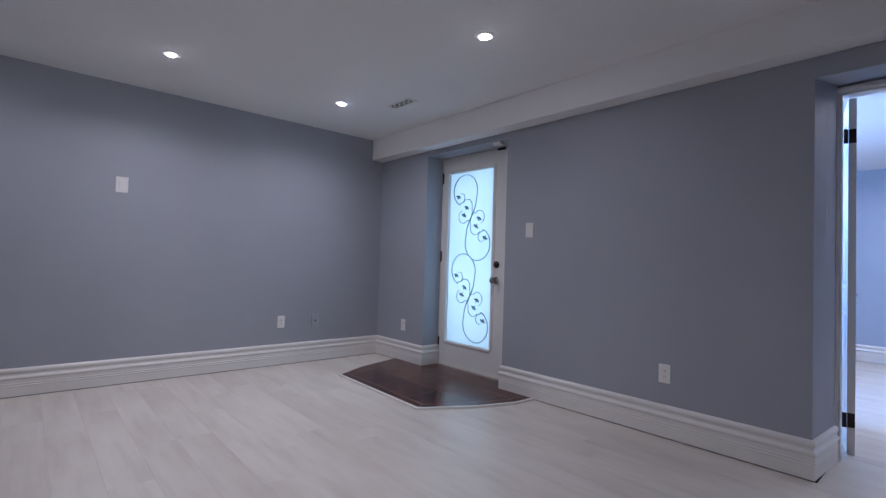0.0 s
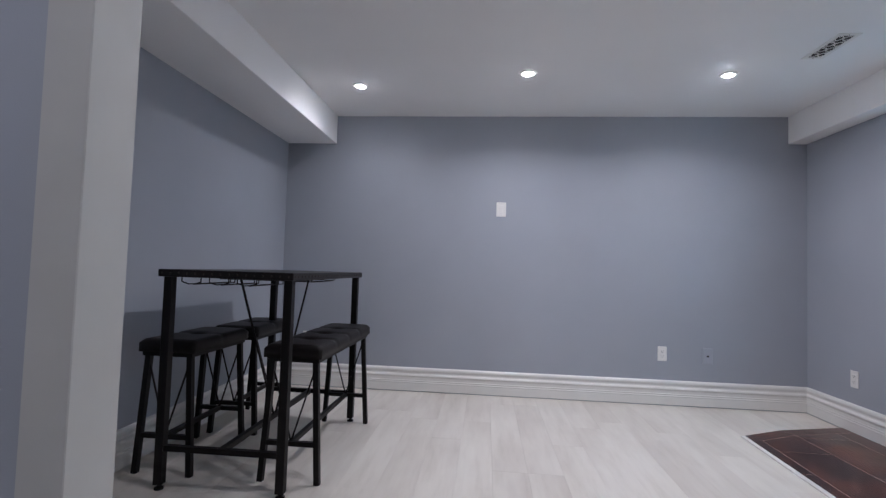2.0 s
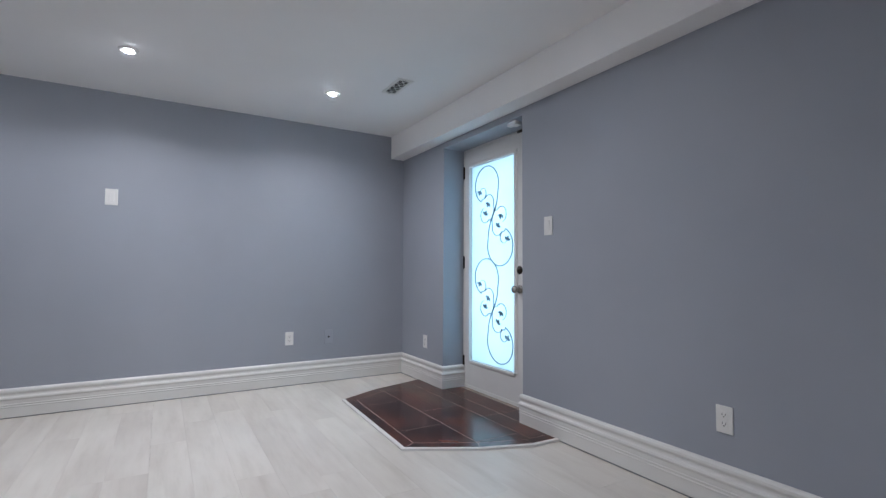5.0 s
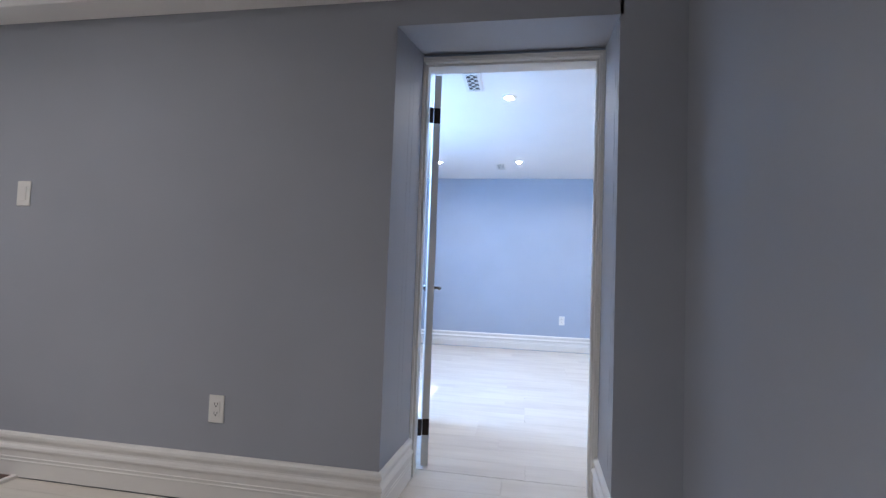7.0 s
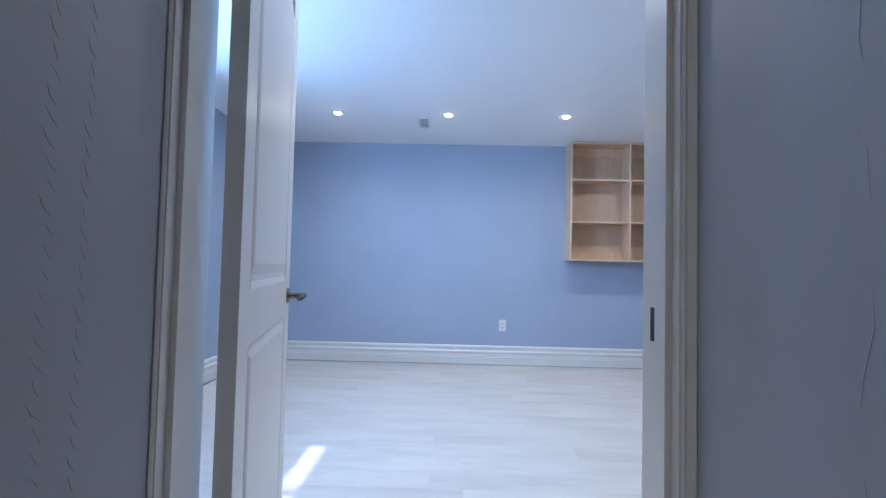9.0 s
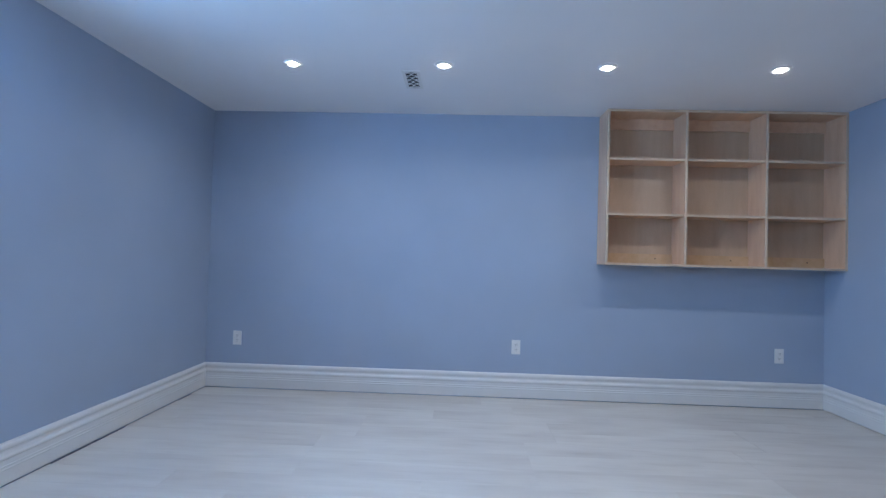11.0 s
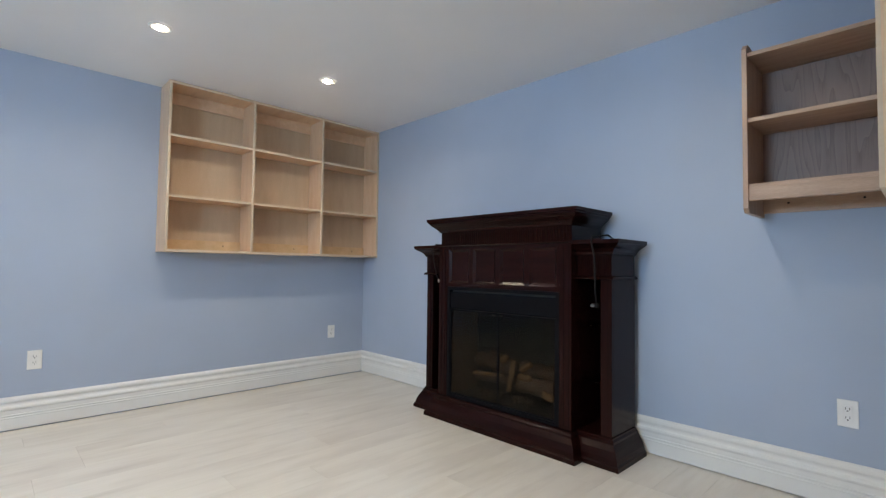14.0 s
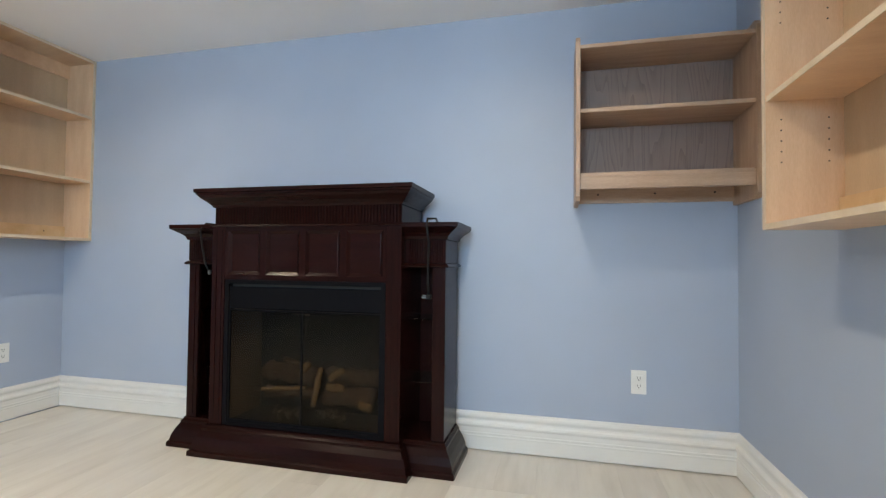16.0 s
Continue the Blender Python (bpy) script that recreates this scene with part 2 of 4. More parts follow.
CORD = plain("black_cord", (0.008, 0.008, 0.008), 0.6, spec=0.2)
TABLEWOOD = timber("black_tabletop", (0.007, 0.006, 0.006), (0.018, 0.014, 0.013), (8, 1, 8), 0.40, 0.05, True, 60.0, 0.25)
LEATHER = plain("black_leatherette", (0.010, 0.0080, 0.0078), 0.48, 0, 0.15, 120, 0.15, 0.2)
LENS = glowing("lamp_lens", (1.0, 0.94, 0.87), 170.0)
GROUNDM = plain("outdoor_concrete", (0.30, 0.29, 0.27), 0.9, 0, 0.2, 3)


# ---- mesh helpers ----
def add_box(bm, lo, hi):
    v = [bm.verts.new((x, y, z)) for z in (lo[2], hi[2]) for x, y in ((lo[0], lo[1]), (hi[0], lo[1]), (hi[0], hi[1]), (lo[0], hi[1]))]
    for f in ((3, 2, 1, 0), (4, 5, 6, 7), (0, 1, 5, 4), (1, 2, 6, 5), (2, 3, 7, 6), (3, 0, 4, 7)):
        bm.faces.new([v[i] for i in f])
    return bm


def box(lo, hi, bev=0.0, seg=1):
    bm = add_box(bmesh.new(), lo, hi)
    if bev:
        bmesh.ops.bevel(bm, geom=bm.edges[:], offset=bev, segments=seg, affect="EDGES", profile=0.5)
    return bm


def boxes(*pairs):
    bm = bmesh.new()
    for lo, hi in pairs:
        add_box(bm, lo, hi)
    return bm


def tube(bm, pts, r, seg=8, closed=False):
    """A round rod along a polyline; r is one radius or one for each point."""
    pts = [Vector(p) for p in pts]
    n = len(pts)
    rr = r if isinstance(r, (list, tuple)) else [r] * n
    rings, side = [], None
    for i, p in enumerate(pts):
        a = pts[(i - 1) % n] if closed or i else p
        c = pts[(i + 1) % n] if closed or i < n - 1 else p
        d = (c - a).normalized()
        if side is None:
            side = d.orthogonal().normalized()
        side = (side - d * side.dot(d)).normalized()
        up = d.cross(side)
        rings.append([bm.verts.new(p + (side * math.cos(q) + up * math.sin(q)) * rr[i]) for q in [2 * math.pi * k / seg for k in range(seg)]])
    for i in range(n if closed else n - 1):
        a, c = rings[i], rings[(i + 1) % n]
        for k in range(seg):
            bm.faces.new((a[k], a[(k + 1) % seg], c[(k + 1) % seg], c[k]))
    if not closed:
        bm.faces.new(rings[0][::-1])
        bm.faces.new(rings[-1])
    return bm


def lathe(bm, prof, m=Matrix(), seg=24):
    """Turns (radius, height) pairs about z, then places them by m."""
    rings = []
    for r, z in prof:
        if r < 1e-6:
            rings.append([bm.verts.new(m @ Vector((0, 0, z)))])
        else:
            rings.append([bm.verts.new(m @ Vector((r * math.cos(2 * math.pi * k / seg), r * math.sin(2 * math.pi * k / seg), z))) for k in range(seg)])
    for a, c in zip(rings, rings[1:]):
        for k in range(seg):
            k2 = (k + 1) % seg
            q = [a[k % len(a)], a[k2 % len(a)], c[k2 % len(c)], c[k % len(c)]]
            q = list(dict.fromkeys(q))
            if len(q) > 2:
                bm.faces.new(q)
    return bm


def beam(bm, a, c, w, d):
    """A square bar from a to c, w wide and d deep."""
    a, c = Vector(a), Vector(c)
    z = (c - a).normalized()
    x = Vector((1, 0, 0)) if abs(z.x) < 0.9 else Vector((0, 1, 0))
    x = (x - z * x.dot(z)).normalized()
    y = z.cross(x)
    ring = lambda p: [bm.verts.new(p + x * sx * w / 2 + y * sy * d / 2) for sx, sy in ((-1, -1), (1, -1), (1, 1), (-1, 1))]
    p, q = ring(a), ring(c)
    bm.faces.new(p[::-1])
    bm.faces.new(q)
    for k in range(4):
        bm.faces.new((p[k], p[(k + 1) % 4], q[(k + 1) % 4], q[k]))
    return bm


def moulding(bm, pts, prof, place=None):
    """Sweeps a profile of (out, up) pairs along a plan polyline with mitred corners; out is to the left of the line."""
    place = place or (lambda x, y, z: (x, y, z))
    pts = [Vector(p) for p in pts]
    rings = []
    for i, p in enumerate(pts):
        n = []
        if i:
            d = (p - pts[i - 1]).normalized()
            n.append(Vector((-d.y, d.x)))
        if i < len(pts) - 1:
            d = (pts[i + 1] - p).normalized()
            n.append(Vector((-d.y, d.x)))
        if len(n) == 2:
            s = (n[0] + n[1])
            off = s / (s.dot(n[0]))
        else:
            off = n[0]
        rings.append([bm.verts.new(place(p.x + off.x * o, p.y + off.y * o, u)) for o, u in prof])
    k = len(prof)
    for a, c in zip(rings, rings[1:]):
        for j in range(k):
            bm.faces.new((a[j], c[j], c[(j + 1) % k], a[(j + 1) % k]))
    bm.faces.new(rings[0])
    bm.faces.new(rings[-1][::-1])
    return bm


def mesh_of(name, bm, mats, smooth=False):
    bmesh.ops.recalc_face_normals(bm, faces=bm.faces[:])
    me = bpy.data.meshes.new(name)
    bm.to_mesh(me)
    bm.free()
    for m in mats if isinstance(mats, (list, tuple)) else [mats]:
        me.materials.append(m)
    if smooth:
        for p in me.polygons:
            p.use_smooth = True
    return me


def part(name, bm, material, parent, label="", smooth=False):
    ob = new(name, mesh_of(name, bm, material, smooth))
    ob.parent = parent
    return tagged(ob, label)


def thing(name, label, category, m=None, group=""):
    e = new(name)
    e.empty_display_size = 0.1
    e.matrix_basis = m or Matrix()
    return tagged(e, label, category, group)


def setting(name, bm, material, label="", category="", smooth=False):
    return tagged(new(name, mesh_of(name, bm, material, smooth)), label, category, kind="structure")


# ---- large structure ----
setting("ground", box((-120, -120, -0.30), (120, 120, -0.20)), GROUNDM, "flat grey concrete ground outside the house", "ground")
floor = setting("floor", boxes(((AW - 0.1, AS - 0.1, -0.12), (0.0, 0.1, -0.012)), ((0.0, D0, -0.12), (BW, D1, -0.012)),
                               ((BW, BS - 0.1, -0.12), (BE + 0.1, BN + 0.1, -0.012)), ((0.0, N0, -0.12), (0.35, N1, -0.012))), UNDER,
                "whitewashed plank floor running through both basement rooms", "floor")
setting("ceiling_first_room", box((AW - 0.15, AS - 0.15, HA), (0.3, 0.15, HA + 0.12)), CEIL, "white painted drywall ceiling with a faint wave", "ceiling")
setting("ceiling_second_room", box((0.3, BS - 0.15, HB), (BE + 0.15, BN + 0.3, HA + 0.12)), CEIL, "white painted drywall ceiling", "ceiling")
setting("soffit_east", box((-0.14, AS, 2.092), (0.0, 0.0, HA), 0.003), CEIL, "white boxed-in bulkhead along the wall top", "soffit")
setting("soffit_west", box((AW, -3.047, 2.072), (-3.81, 0.0, HA), 0.003), CEIL, "white boxed-in duct bulkhead along the ceiling", "soffit")

setting("wall_north", box((AW - 0.15, 0.0, -0.1), (0.3, 0.15, HA)), PAINT_A, "grey painted drywall wall", "wall")
setting("wall_west", box((AW - 0.15, AS - 0.15, -0.1), (AW, 0.0, HA)), PAINT_A, "grey painted drywall wall", "wall")
setting("wall_south", box((AW, AS - 0.15, -0.1), (0.36, AS, HA)), PAINT_A, "grey painted drywall wall", "wall")
setting("partition_wall", box((AW, -3.146, -0.1), (-3.316, -3.047, HA)), PAINT_A, "short grey partition wall ending in a white cased end", "wall")
wall_east = boxes(((0, N1, -0.1), (0.3, 0.0, HA)), ((0, N0, NT), (0.3, N1, HA)), ((0, BN, -0.1), (0.3, N0, HA)),
                   ((0, D1, -0.1), (0.41, BN, HA)), ((0, AS, -0.1), (0.41, D0, HA)))
# the recess of the inner door narrows towards the door
for v in wall_east.verts:
    if v.co.x > 0.4:
        v.co.y = E1 if abs(v.co.y - D1) < 1e-4 else E0 if abs(v.co.y - D0) < 1e-4 else v.co.y
setting("wall_east", wall_east, PAINT_A, "thick grey painted wall with two recessed doorways", "wall")
# the ceiling of the inner door's recess falls a little towards the room
header = box((0, D0 - 0.013, DT), (0.41, D1, HA))
for v in header.verts:
    if v.co.z < HA - 0.1 and v.co.x < 0.2:
        v.co.z = 1.985
setting("wall_header", header, PAINT_A, "grey painted lintel over the recessed inner door", "wall")
setting("wall_second_room_west", boxes(((0.41, D1 + 0.012, -0.1), (BW, BN, HB)), ((0.41, O1 + 0.028, -0.1), (BW, D1 + 0.012, HB)), ((0.41, O0 - 0.03, OT + 0.03), (BW, O1 + 0.03, HB)),
                                       ((0.41, AS, -0.1), (BW, O0 - 0.03, HB)), ((0.36, BS, -0.1), (BW, AS, HB))), PAINT_B, "blue-grey painted drywall wall", "wall")
setting("wall_second_room_east", box((BE, BS - 0.15, -0.1), (BE + 0.15, BN + 0.3, HB)), PAINT_B, "blue-grey painted drywall wall", "wall")
setting("wall_second_room_south", box((0.36, BS - 0.15, -0.1), (BE, BS, HB)), PAINT_B, "blue-grey painted drywall wall", "wall")
setting("wall_second_room_north", boxes(((0.3, BN, -0.1), (W0, BN + 0.3, HB)), ((W1, BN, -0.1), (BE, BN + 0.3, HB)), ((W0, BN, -0.1), (W1, BN + 0.3, WS)), ((W0, BN, WH), (W1, BN + 0.3, HB))),
        PAINT_B, "blue-grey painted thick basement wall with a high window", "wall")

# baseboards: out from the wall, up from the floor
BASE = [(0, 0.006), (0.016, 0.006), (0.016, 0.070), (0.0185, 0.072), (0.0185, 0.077), (0.016, 0.079), (0.016, 0.085), (0.0185, 0.087), (0.0185, 0.092), (0.016, 0.094),
        (0.016, 0.118), (0.022, 0.124), (0.024, 0.132), (0.020, 0.140), (0.011, 0.145), (0.008, 0.152), (0.009, 0.160), (0.015, 0.166), (0.0175, 0.174), (0.0165, 0.184), (0.010, 0.192), (0, 0.196)]


def baseboard(pts):
    return setting("baseboard", moulding(bmesh.new(), pts, BASE), TRIM, "white stepped profile baseboard along the wall", "baseboard")


baseboard([(0.215, N1), (0.0, N1), (0.0, 0.0), (AW, 0.0), (AW, -1.945)])
baseboard([(0.40, E1), (0.0, D1), (0.0, N0), (0.02, N0)])
baseboard([(0.0, AS), (0.0, D0), (0.40, E0)])
baseboard([(AW, -3.146), (-3.32, -3.146)][::-1])
baseboard([(BW, BS), (BE, BS), (BE, BN), (BW, BN), (BW, O1 + 0.10)])
baseboard([(BW, O0 - 0.10), (BW, BS)])
baseboard([(AW, AS), (0.0, AS)])
LOWBASE = [(o, u * 0.88) for o, u in BASE]
setting("baseboard", moulding(bmesh.new(), [(AW, -1.945), (AW, -3.047)], LOWBASE), TRIM, "lower white baseboard under the wall register", "baseboard")

# cased end of the partition, in a darker colour than the other trim
setting("trim_partition", box((-3.317, -3.158, 0.0), (-3.224, -3.040, HA), 0.002), plain("darker_casing_paint", (0.50, 0.495, 0.47), 0.45, 0, 0.04, 5.0), "plain white wooden casing round a wall end", "trim")

# inner door: jamb, stop and casing
CAS = [(0.0, 0.0), (0.0, 0.009), (0.003, 0.012), (0.006, 0.010), (0.009, 0.012), (0.014, 0.015), (0.017, 0.018), (0.019, 0.018), (0.020, 0.015), (0.020, 0.0)]


def casing(face, out, y0, y1, zt):
    """U-shaped casing round an opening in a wall whose face is x = face."""
    pts = [(y0, 0.0), (y0, zt), (y1, zt), (y1, 0.0)]
    return moulding(bmesh.new(), pts, CAS, lambda a, c, u: (face + out * u, a, c))


door_frame = setting("door_1", boxes(((0.405, O1, 0), (0.545, O1 + 0.028, OT + 0.028)), ((0.405, O0 - 0.028, 0), (0.545, O0, OT + 0.028)), ((0.405, O0, OT), (0.545, O1, OT + 0.028)),
                                     ((0.43, O1 - 0.011, 0), (0.47, O1, OT)), ((0.43, O0, 0), (0.47, O0 + 0.011, OT)), ((0.43, O0 + 0.011, OT - 0.011), (0.47, O1 - 0.011, OT))), TRIM,
                     "white inner door frame set deep in a recess", "door frame")
part("casing", casing(0.41, -1, O0 - 0.003, O1 + 0.003, OT + 0.003), TRIM, door_frame)
part("casing", casing(BW, 1, O0 - 0.003, O1 + 0.003, OT + 0.003), TRIM, door_frame)
part("strike_plate", box((0.486, O0 + 0.0005, 0.865), (0.508, O0 + 0.002, 0.925)), BRONZE, door_frame, "dark metal strike plate")

# rippled joint tape under the paint of the recess
rnd = random.Random(3)
for x, amp, rows in ((0.20, 0.022, 60), (0.255, 0.016, 60)):
    bm = bmesh.new()
    for k in range(rows):
        z = 0.30 + k * 1.62 / rows
        a = amp * rnd.uniform(0.4, 1.0)
        tube(bm, [(x - a, D1 + 0.0012 - 0.056 * (x - a), z + 0.050), (x + rnd.uniform(-0.3, 0.3) * a, D1 + 0.0002 - 0.056 * x, z + 0.020), (x + a, D1 + 0.0012 - 0.056 * (x + a), z)], [0.0005, 0.0012, 0.0005], 6)
    part("tape_ripple", bm, PAINT_A, scene.objects["wall_east"], "", True)["kind"] = "stuff"
for x, wave in ((0.030, 0.006), (0.085, 0.011)):
    bm = bmesh.new()
    z = 0.25
    while z < 1.9:
        n = rnd.randint(3, 7)
        pts = []
        for k in range(n):
            px = x + rnd.uniform(-1, 1) * wave
            pts.append((px, D0 - 0.029 * px - 0.0006, z))
            z += rnd.uniform(0.025, 0.06)
        tube(bm, pts, [0.0005] + [rnd.uniform(0.0012, 0.0022) for k in range(n - 2)] + [0.0005], 6)
        z += rnd.uniform(-0.02, 0.03)
    part("tape_ripple", bm, PAINT_A, scene.objects["wall_east"], "", True)["kind"] = "stuff"


# inner door leaf, swung wide open into the second room
LEAF_W, LEAF_T, LEAF_H = 0.812, 0.035, OT - 0.012


def arched(w, h, rise, n=10):
    """Outline of a panel with a gently arched top, anticlockwise from its lower left corner."""
    top = [(w / 2 - w * k / n, h - rise + rise * math.sin(math.pi * k / n) ** 0.8) for k in range(n + 1)]
    return [(-w / 2, 0), (w / 2, 0)] + top


def inset_panel(bm, outline, cx, z0, face, side):
    """A raised panel: groove round its edge and a field in the middle, on the face y = face."""
    steps = ((0.0, 0.0005), (0.010, -0.006), (0.018, -0.006), (0.034, 0.0005))
    cz = sum(p[1] for p in outline) / len(outline)
    w = max(p[0] for p in outline)
    rings = []
    for ins, d in steps:
        kx, kz = 1 - ins / w, 1 - ins / (max(p[1] for p in outline) / 2)
        rings.append([bm.verts.new((cx + p[0] * kx, face + side * d, z0 + cz + (p[1] - cz) * kz)) for p in outline])
    for a, c in zip(rings, rings[1:]):
        for k in range(len(a)):
            bm.faces.new((a[k], a[(k + 1) % len(a)], c[(k + 1) % len(a)], c[k]))
    bm.faces.new(rings[-1])


def door_leaf():
    d = tagged(new("door_2"), "white moulded two-panel inner door standing wide open", "door", kind="structure")
    d.matrix_basis = pose(BW + 0.020, O1 - 0.022, 0.010, 0, 0, 12.3)
    # local: x along the leaf from the hinges, y its thickness
    st, w, h, t = 0.105, LEAF_W, LEAF_H, LEAF_T
    part("leaf_core", box((0.0, -t + 0.0065, 0), (w, -0.0065, h)), DOORW, d)
    for face, side in ((0.0, 1), (-t, -1)):
        lo, hi = sorted((face, face - side * 0.0065))
        bm = boxes(((0, lo, 0), (st, hi, h)), ((w - st, lo, 0), (w, hi, h)), ((st, lo, 0), (w - st, hi, 0.20)), ((st, lo, 0.80), (w - st, hi, 0.92)), ((st, lo, h - 0.12), (w - st, hi, h)))
        part("leaf_skin", bm, DOORW, d)
        bm = bmesh.new()
        inset_panel(bm, [(-(w / 2 - st), 0), (w / 2 - st, 0), (w / 2 - st, 0.60), (-(w / 2 - st), 0.60)], w / 2, 0.20, face, side)
        part("panel", bm, DOORW, d)
        bm = bmesh.new()
        inset_panel(bm, arched(w - 2 * st, h - 0.12 - 0.92, 0.05), w / 2, 0.92, face, side)
        part("panel", bm, DOORW, d)
    for face, side in ((0.0, 1), (-t, -1)):
        m = Matrix.Translation((w - 0.06, face, 0.866)) @ pose(0, 0, 0, -90 * side, 0, 0)
        hnd = part("handle", lathe(bmesh.new(), [(0, 0), (0.026, 0), (0.027, 0.004), (0.022, 0.009), (0.011, 0.012), (0.009, 0.050), (0.011, 0.056), (0, 0.058)], m), DARKNICKEL, d, "satin nickel lever handle", True)
        y = face + side * 0.054
        part("lever", tube(bmesh.new(), [(w - 0.06, y, 0.866), (w - 0.09, y + side * 0.006, 0.868), (w - 0.125, y + side * 0.004, 0.865), (w - 0.165, y - side * 0.004, 0.862)], [0.011, 0.010, 0.009, 0.007], 10), DARKNICKEL, hnd, "", True)
    for z in (0.152, 1.745):
        bm = boxes(((-0.0015, -0.034, z), (0.0015, -0.002, z + 0.08)))
        for k in range(5):
            tube(bm, [(-0.003, 0.007, z + k * 0.016), (-0.003, 0.007, z + k * 0.016 + 0.0145)], 0.006)
        add_box(bm, (-0.012, 0.009, z), (-0.002, 0.0215, z + 0.08))
        part("hinge", bm, BRONZE, d, "dark bronze hinge")


door_leaf()


# entry door
def entry_door():
    xf, y0, y1 = 0.205, -1.605, -0.797
    fr = setting("door_3", boxes(((xf, N1 - 0.012, 0), (0.30, N1, NT)), ((xf, N0, 0), (0.30, y0 - 0.003, NT)), ((xf, y0 - 0.003, 2.035), (0.30, N1 - 0.012, NT))), TRIM,
                 "white half-hidden frame of the entry door", "door frame")
    d = tagged(new("door_4"), "white steel entry door with a frosted full-length scrolled glass pane", "door", kind="structure")
    d.matrix_basis = pose(xf + 0.004, 0, 0)
    g0, g1, gz0, gz1 = -1.478, -0.882, 0.245, 1.885
    part("leaf", boxes(((0, y0, 0.012), (0.045, g0, 2.032)), ((0, g1, 0.012), (0.045, y1, 2.032)), ((0, g0, 0.012), (0.045, g1, gz0)), ((0, g0, gz1), (0.045, g1, 2.032))), DOORW, d)
    lip = [(0.0, 0.0), (0.0, 0.010), (0.010, 0.012), (0.022, 0.010), (0.030, 0.004), (0.032, 0.0)]
    # raised glazing frame, mitred
    pts = [(g0, gz0), (g0, gz1), (g1, gz1), (g1, gz0)]
    bm = moulding(bmesh.new(), pts, lip, lambda a, c, u: (-u, a, c))
    moulding(bm, [(g1, gz0), (g0, gz0)], lip, lambda a, c, u: (-u, a, c))
    part("glazing_frame", bm, TRIM, d, "white raised glazing frame")
    part("pane", box((0.020, g0, gz0), (0.026, g1, gz1)), PANE, d, "frosted glowing glass pane")
    # scrollwork: two equal motifs one above the other
    bm = bmesh.new()

    def leaf(cx, cz, top, turn):
        for s in (-55, 0, 55):
            a = radians(turn + s)
            e = (cx + 0.042 * math.cos(a), cz - 0.042 * math.sin(a))
            mid = (cx + 0.022 * math.cos(a), cz - 0.022 * math.sin(a))
            tube(bm, [(0.0165, g1 - cx, top - cz), (0.0165, g1 - mid[0], top - mid[1]), (0.0165, g1 - e[0], top - e[1])], [0.003, 0.0105, 0.001], 6)

    def rod(pts, top, r):
        tube(bm, [(0.0165, g1 - a, top - c) for a, c in pts], r, 6)

    def curl(cx, cz, r, a0, a1, spiral=0.0, n=24):
        return [(cx + r * (1 - spiral * k / n) * math.cos(q), cz - r * (1 - spiral * k / n) * math.sin(q)) for k in range(n + 1) for q in [radians(a0 + (a1 - a0) * k / n)]]

    for top in (gz1, gz1 - 0.762):
        for s in (1, -1):
            # one half of the vine; the other is its point reflection about the joint
            flip = lambda p: [(0.300 + s * a, 0.436 + s * c) for a, c in p]
            loop = [(0.0, 0.0), (-0.030, 0.050), (-0.055, 0.115)] + curl(0.10, 0.25, 0.175, 165, 425, 0.2, 40)[2:] + curl(0.142, 0.190, 0.048, 80, 315, 0.1)
            n = len(loop)
            rod(flip(loop), top, [0.0062 if k < 2 else 0.0044 if k < n - 26 else 0.0040 - 0.0018 * (k - n + 26) / 26 for k in range(n)])
            rod(flip([(0.0, 0.0), (-0.012, 0.045)] + curl(0.058, 0.105, 0.066, 170, 325)), top, 0.0038)
            tail = [(0.0, 0.0), (0.025, -0.032)] + curl(0.108, 0.008, 0.066, 140, -75, 0.1)
            rod(flip(tail), top, [0.0046 - 0.0022 * k / len(tail) for k in range(len(tail))])
            for cx, cz, tn in ((0.180, 0.216, 70), (0.060, 0.104, 60), (0.106, 0.006, 250)):
                (a, c), = flip([(cx, cz)])
                leaf(a, c, top, tn if s > 0 else tn + 180)
    part("scrollwork", bm, IRON, d, "curling grey vine tracery on the glass", True)
    for z in (0.17, 1.02, 1.80):
        bm = boxes(((-0.006, y1 - 0.002, z), (0.004, y1 + 0.010, z + 0.10)))
        tube(bm, [(-0.008, y1 + 0.004, z - 0.004), (-0.008, y1 + 0.004, z + 0.104)], 0.006)
        part("hinge", bm, BRONZE, d, "dark bronze hinge")
    turn = lambda z: Matrix.Translation((0, -1.535, z)) @ pose(0, 0, 0, 0, -90, 0)
    part("deadbolt", lathe(bmesh.new(), [(0, 0), (0.030, 0), (0.031, 0.006), (0.024, 0.012), (0.014, 0.014), (0.012, 0.022), (0, 0.023)], turn(1.005)), BRONZE, d, "dark round deadbolt", True)
    part("doorknob", lathe(bmesh.new(), [(0, 0), (0.031, 0), (0.032, 0.005), (0.024, 0.010), (0.011, 0.014), (0.010, 0.030), (0.020, 0.038), (0.027, 0.050), (0.026, 0.062), (0.015, 0.070), (0, 0.071)], turn(0.865)), NICKEL, d, "nickel round doorknob", True)
    part("sweep", box((-0.005, y0, 0.004), (0.0, y1, 0.034), 0.001), TRIM, d, "scuffed white door sweep")
    setting("threshold", box((0.17, N0, -0.02), (0.32, N1 - 0.0, 0.010), 0.003), plain("worn_sill", (0.30, 0.26, 0.21), 0.5, 0, 0.4, 40), "worn metal sill under the entry door", "threshold")
    s = thing("door_sensor", "small white alarm contact above the entry door", "sensor", pose(0.045, -1.66, NT))
    part("case", box((-0.020, -0.045, -0.028), (0.020, 0.045, 0.0), 0.004), PLASTIC, s)
